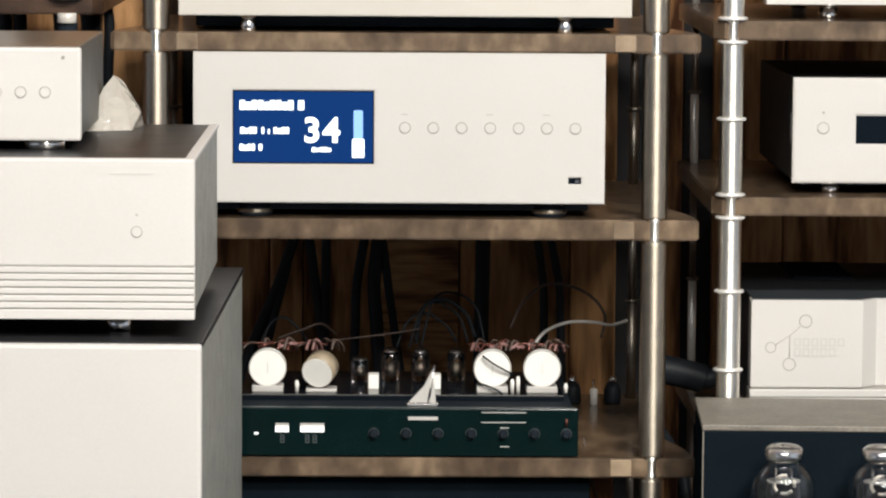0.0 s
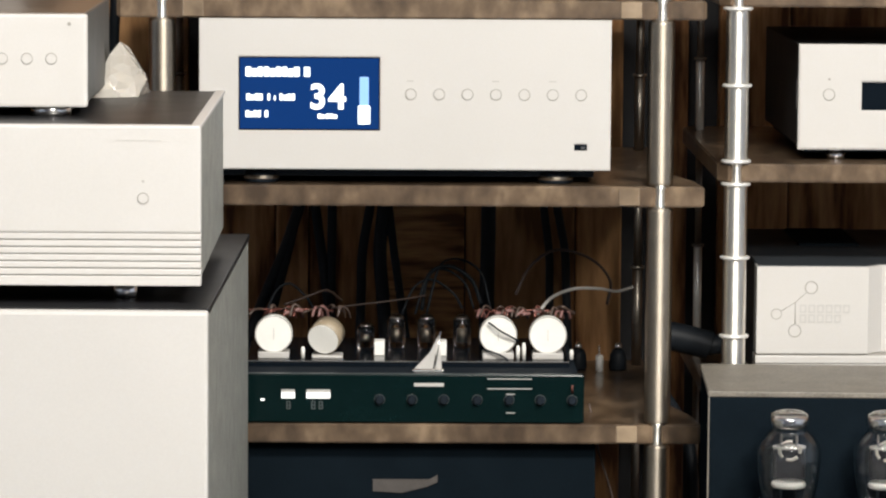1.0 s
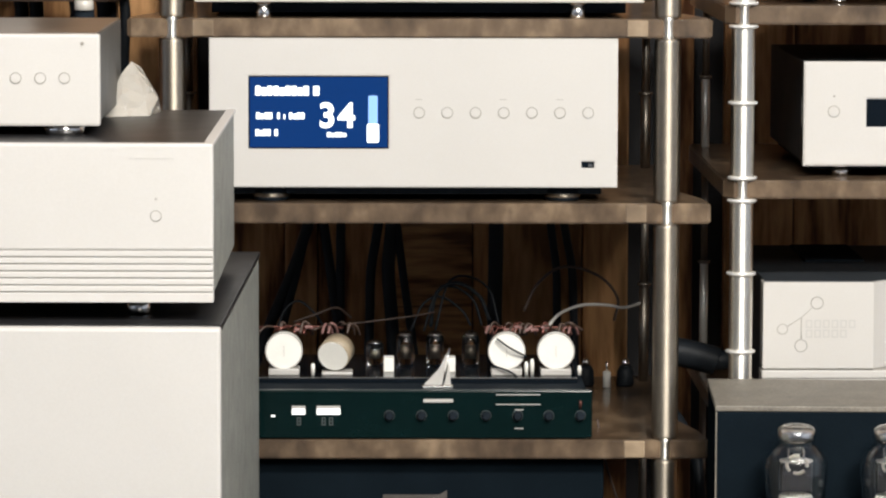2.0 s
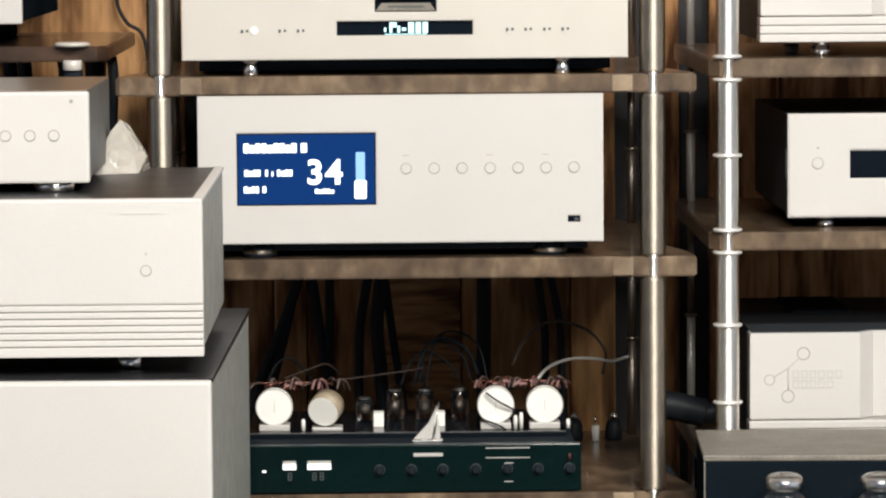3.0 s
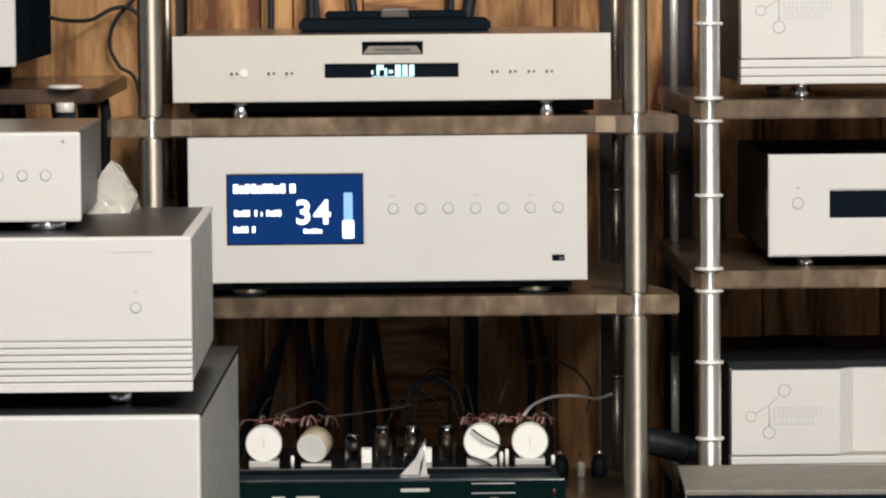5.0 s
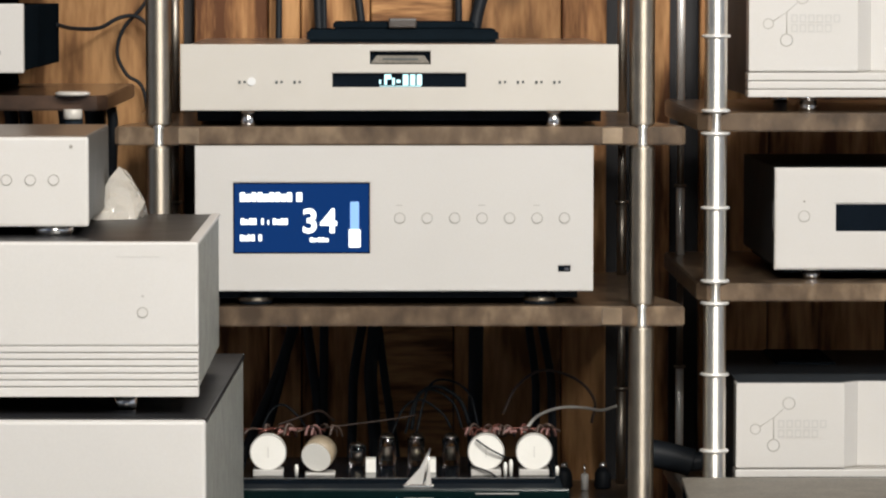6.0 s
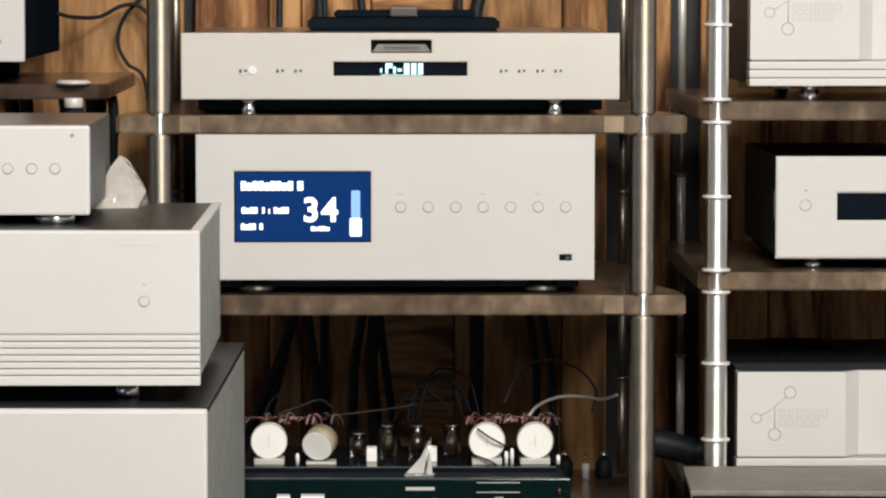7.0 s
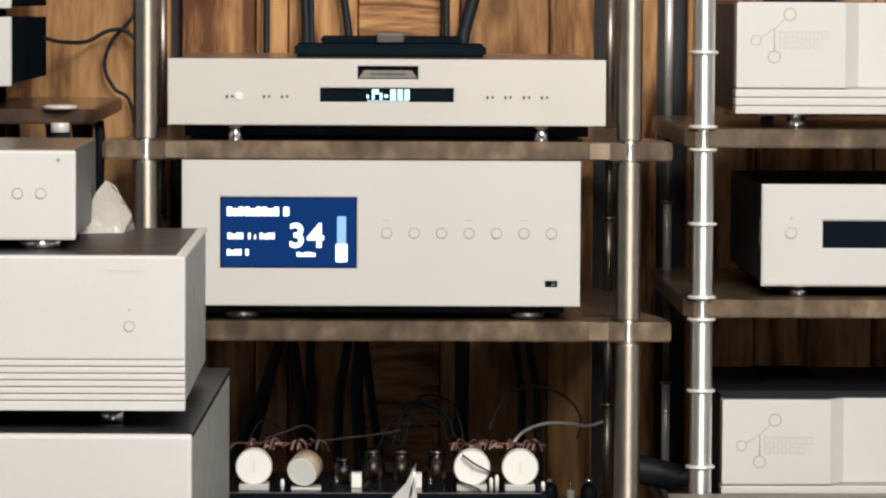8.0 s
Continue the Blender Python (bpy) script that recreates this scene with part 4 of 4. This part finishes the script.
# valve power amplifier in front of the right rack
tb = thing("valve_power_amplifier", "black valve power amplifier with two large glass valves", "amplifier", 0.5, -0.3, 0.42)
part("transformer_cover", box(0.289, 0.72, -0.242, -0.054, 0.42, 0.6990, 0.002), JET, tb, "black transformer cover")
part("cover_lid", box(0.288, 0.721, -0.2425, -0.0535, 0.6990, 0.7045, 0.0012), TAUPE, tb, "dusty grey lid")
# Pale strip along the cover's front edge, a highlight put in as colour.
part("edge_highlight", box(0.2884, 0.2897, -0.2427, -0.2400, 0.43, 0.6985), TAUPE, tb)
part("chassis", box(0.275, 0.73, -0.47, -0.242, 0.43, 0.5855, 0.003), JET, tb, "black chassis")
for x in (0.362, 0.4525, 0.543):
    v = part("valve", lathe(x, -0.30, [(0.016, 0.602), (0.0195, 0.608), (0.0245, 0.618), (0.0280, 0.633), (0.0298, 0.652), (0.0300, 0.662), (0.0285, 0.669), (0.0235, 0.6755), (0.0190, 0.6795), (0.0172, 0.6825), (0.0180, 0.6850), (0.0190, 0.6885), (0.0190, 0.6930), (0.0170, 0.6970), (0.0120, 0.6998), (0.0060, 0.7008), (0.001, 0.7010)], 40), GLASS, tb, "large clear glass valve")
    inner = part("inner_glass", lathe(x, -0.30, [(0.0148, 0.6032), (0.0183, 0.6088), (0.0233, 0.6186), (0.0268, 0.6333), (0.0286, 0.652), (0.0288, 0.6615), (0.0273, 0.668), (0.0226, 0.6742), (0.0180, 0.6785), (0.0160, 0.6825), (0.0168, 0.6852), (0.0178, 0.6885), (0.0178, 0.6926), (0.0160, 0.6960), (0.0112, 0.6985), (0.001, 0.6996)], 40), GLASS, v)
    inner.data.flip_normals()
    part("socket", lathe(x, -0.30, [(0.021, 0.590), (0.022, 0.594), (0.0195, 0.602), (0.016, 0.6025)], 28), GLOSSBLACK, v)
    part("anode", box(x - 0.0150, x + 0.0150, -0.306, -0.294, 0.636, 0.664, 0.002), surface("dark_anode", (0.07, 0.07, 0.075), 0.4, metal=0.6), v)
    part("getter_tray", lathe(x, -0.30, [(0.0150, 0.6275), (0.0165, 0.6300), (0.0150, 0.6330)], 28), CAPWHITE, v, "bright getter disc")
    for k in range(4):
        an = math.pi / 4 + k * math.pi / 2
        part("support_rod", rod((x + 0.010 * math.cos(an), -0.30 + 0.006 * math.sin(an), 0.606), (x + 0.010 * math.cos(an), -0.30 + 0.006 * math.sin(an), 0.676), 0.0009, 8), CHROME, v)
    # Bright arcs put in for the lamp highlights on the glass shoulder.
    for a0, a1 in ((75, 140), (165, 225), (250, 320), (345, 400)):
        part("highlight_arc", tube([(x + 0.0095 * math.cos(radians(a)), -0.312, 0.6635 + 0.0085 * math.sin(radians(a))) for a in (a0, (a0 + a1) / 2, a1)], 0.0017, 8, 4), SILVER, v)
    part("getter_flash", lathe(x, -0.30, [(0.0160, 0.6845), (0.0171, 0.6885), (0.0171, 0.6922), (0.0155, 0.6950)], 32), CHROME, v, "silvery flash inside the cap")
    part("spacer", lathe(x, -0.30, [(0.0155, 0.6650), (0.0160, 0.6655), (0.0155, 0.6665)], 24), PALEWIRE, v)
for v in [o for o in tb.children if o.name.startswith("valve")]:
    v.location.z -= 0.0045
for x in (0.31, 0.69):
    for y in (-0.44, -0.10):
        part("foot", lathe(x, y, [(0.018, 0.40), (0.02, 0.405), (0.016, 0.432)], 20), RUBBER, tb)
tb.matrix_basis = Matrix.Translation((0.292, -0.054, 0)) @ Matrix.Rotation(radians(-2.3), 4, "Z") @ Matrix.Translation((-0.289, 0.054, 0)) @ Matrix.Translation(tb.location)
st = thing("amplifier_stand", "plain black stand under the valve power amplifier", "stand", 0.5, -0.26, 0)
part("top", box(0.262, 0.745, -0.49, -0.036, 0.37, 0.40, 0.003), BLACK, st)
for x in (0.285, 0.72):
    for y in (-0.46, -0.07):
        part("leg", box(x - 0.02, x + 0.02, y - 0.02, y + 0.02, 0.0, 0.37, 0.002), BLACK, st)


# ---- cables against the wall ----
def cable(points, r, label="thick black cable hanging against the boards", material=None):
    c = thing("cable", label, "cable", *points[0], "hanging cables")
    return part("sheath", tube(points, r, 10, 6), material or RUBBER, c)


for top_x, low_x, r in ((-0.136, -0.137, 0.0040), (-0.095, -0.090, 0.0055), (-0.086, -0.084, 0.0035), (-0.056, -0.040, 0.0050), (0.073, 0.073, 0.0045), (0.123, 0.092, 0.0078)):
    cable([(top_x, 0.53, 1.40), ((2 * top_x + low_x) / 3, 0.53, 1.25), (low_x, 0.525, 1.16), (low_x, 0.515, 1.08), (low_x, 0.50, 0.99)], r)
for top_x, mid_x, end_x, r in ((-0.119, -0.138, -0.161, 0.0066), (-0.121, -0.134, -0.148, 0.0058), (-0.104, -0.096, -0.0885, 0.0058), (-0.084, -0.0845, -0.085, 0.0055), (-0.040, -0.0495, -0.051, 0.0056), (-0.025, -0.030, -0.026, 0.0080),
                               (-0.021, -0.014, -0.006, 0.0050), (0.093, 0.092, 0.091, 0.0088), (0.154, 0.161, 0.162, 0.0048), (0.169, 0.179, 0.181, 0.0050)):
    cable([(top_x + 2.4 * (top_x - mid_x), 0.49, 0.96), (top_x, 0.475, 0.815), (mid_x, 0.465, 0.758), (end_x, 0.46, 0.703), (end_x + 2.2 * (end_x - mid_x), 0.45, 0.58)], r)
cable([(-0.387, 0.41, 1.165), (-0.372, 0.46, 1.160), (-0.345, 0.50, 1.160), (-0.322, 0.52, 1.172), (-0.300, 0.52, 1.172), (-0.283, 0.52, 1.150), (-0.27, 0.52, 1.10)], 0.0024, "thin black cable looping across the boards")
cable([(-0.270, 0.53, 1.26), (-0.290, 0.53, 1.195), (-0.318, 0.53, 1.160), (-0.326, 0.53, 1.130), (-0.315, 0.53, 1.105), (-0.295, 0.53, 1.085), (-0.285, 0.53, 1.0)], 0.0022, "thin black cable looping across the boards")
cable([(-0.43, 0.30, 1.0957), (-0.39, 0.32, 1.0952), (-0.355, 0.33, 1.0948)], 0.0022, "thin black cable lying on the shelf")
cable([(-0.225, 0.52, 1.235), (-0.205, 0.52, 1.225), (-0.203, 0.52, 1.213)], 0.0022, "short thin black cable against the boards")
for x, r in ((-0.475, 0.010), (-0.430, 0.008), (-0.414, 0.008), (-0.372, 0.006), (-0.338, 0.011), (-0.318, 0.006)):
    cable([(x, 0.30, 1.0745), (x + 0.002, 0.30, 1.05), (x, 0.30, 0.98), (x, 0.29, 0.80)], r, "black cable hanging behind the amplifiers")
plug = thing("power_plug", "thick black power plug hanging between the racks", "plug", 0.30, 0.2, 0.69)
part("body", tube([(0.262, 0.20, 0.700), (0.282, 0.20, 0.698), (0.300, 0.20, 0.694), (0.316, 0.20, 0.690), (0.322, 0.20, 0.688)], 0.0155, 14, 4), RUBBER, plug)
part("grip", tube([(0.318, 0.20, 0.689), (0.332, 0.20, 0.690), (0.36, 0.22, 0.70)], 0.0105, 12, 4), RUBBER, plug)
part("lead", tube([(0.266, 0.20, 0.70), (0.258, 0.20, 0.672), (0.266, 0.18, 0.648), (0.282, 0.15, 0.625), (0.294, 0.12, 0.60), (0.298, 0.10, 0.55), (0.298, 0.09, 0.40)], 0.0065, 10, 6), RUBBER, plug)

# ---- pine boards of the wall ----
random.seed(7)
spans = [(-2.6 + 0.2 * k, -2.4 + 0.2 * k) for k in range(7)] + [(1.15 + 0.2 * k, min(2.6, 1.35 + 0.2 * k)) for k in range(8)]
spans += [(-1.2, -1.0), (-1.0, -0.80), (-0.80, -0.62), (-0.62, -0.45), (-0.45, -0.2495), (-0.2375, -0.150), (-0.150, -0.112), (-0.112, -0.085), (-0.085, -0.030), (-0.030, 0.068), (0.068, 0.090),
         (0.090, 0.195), (0.195, 0.249), (0.292, 0.3236), (0.358, 0.440), (0.440, 0.58), (0.58, 0.72), (0.72, 0.86), (0.86, 1.0), (1.0, 1.15)]
for xa, xb in spans:
    cross = abs(xa + 0.030) < 0.001
    plain = xa in (-0.45, 0.090)
    part("board", box(xa + 0.0008, xb - 0.0008, 0.552 + random.uniform(0, 0.004), 0.58, 0.0, 2.8, 0.0015, 1), BOARD_CROSS if cross else BOARD_PLAIN if plain else BOARD, wall)
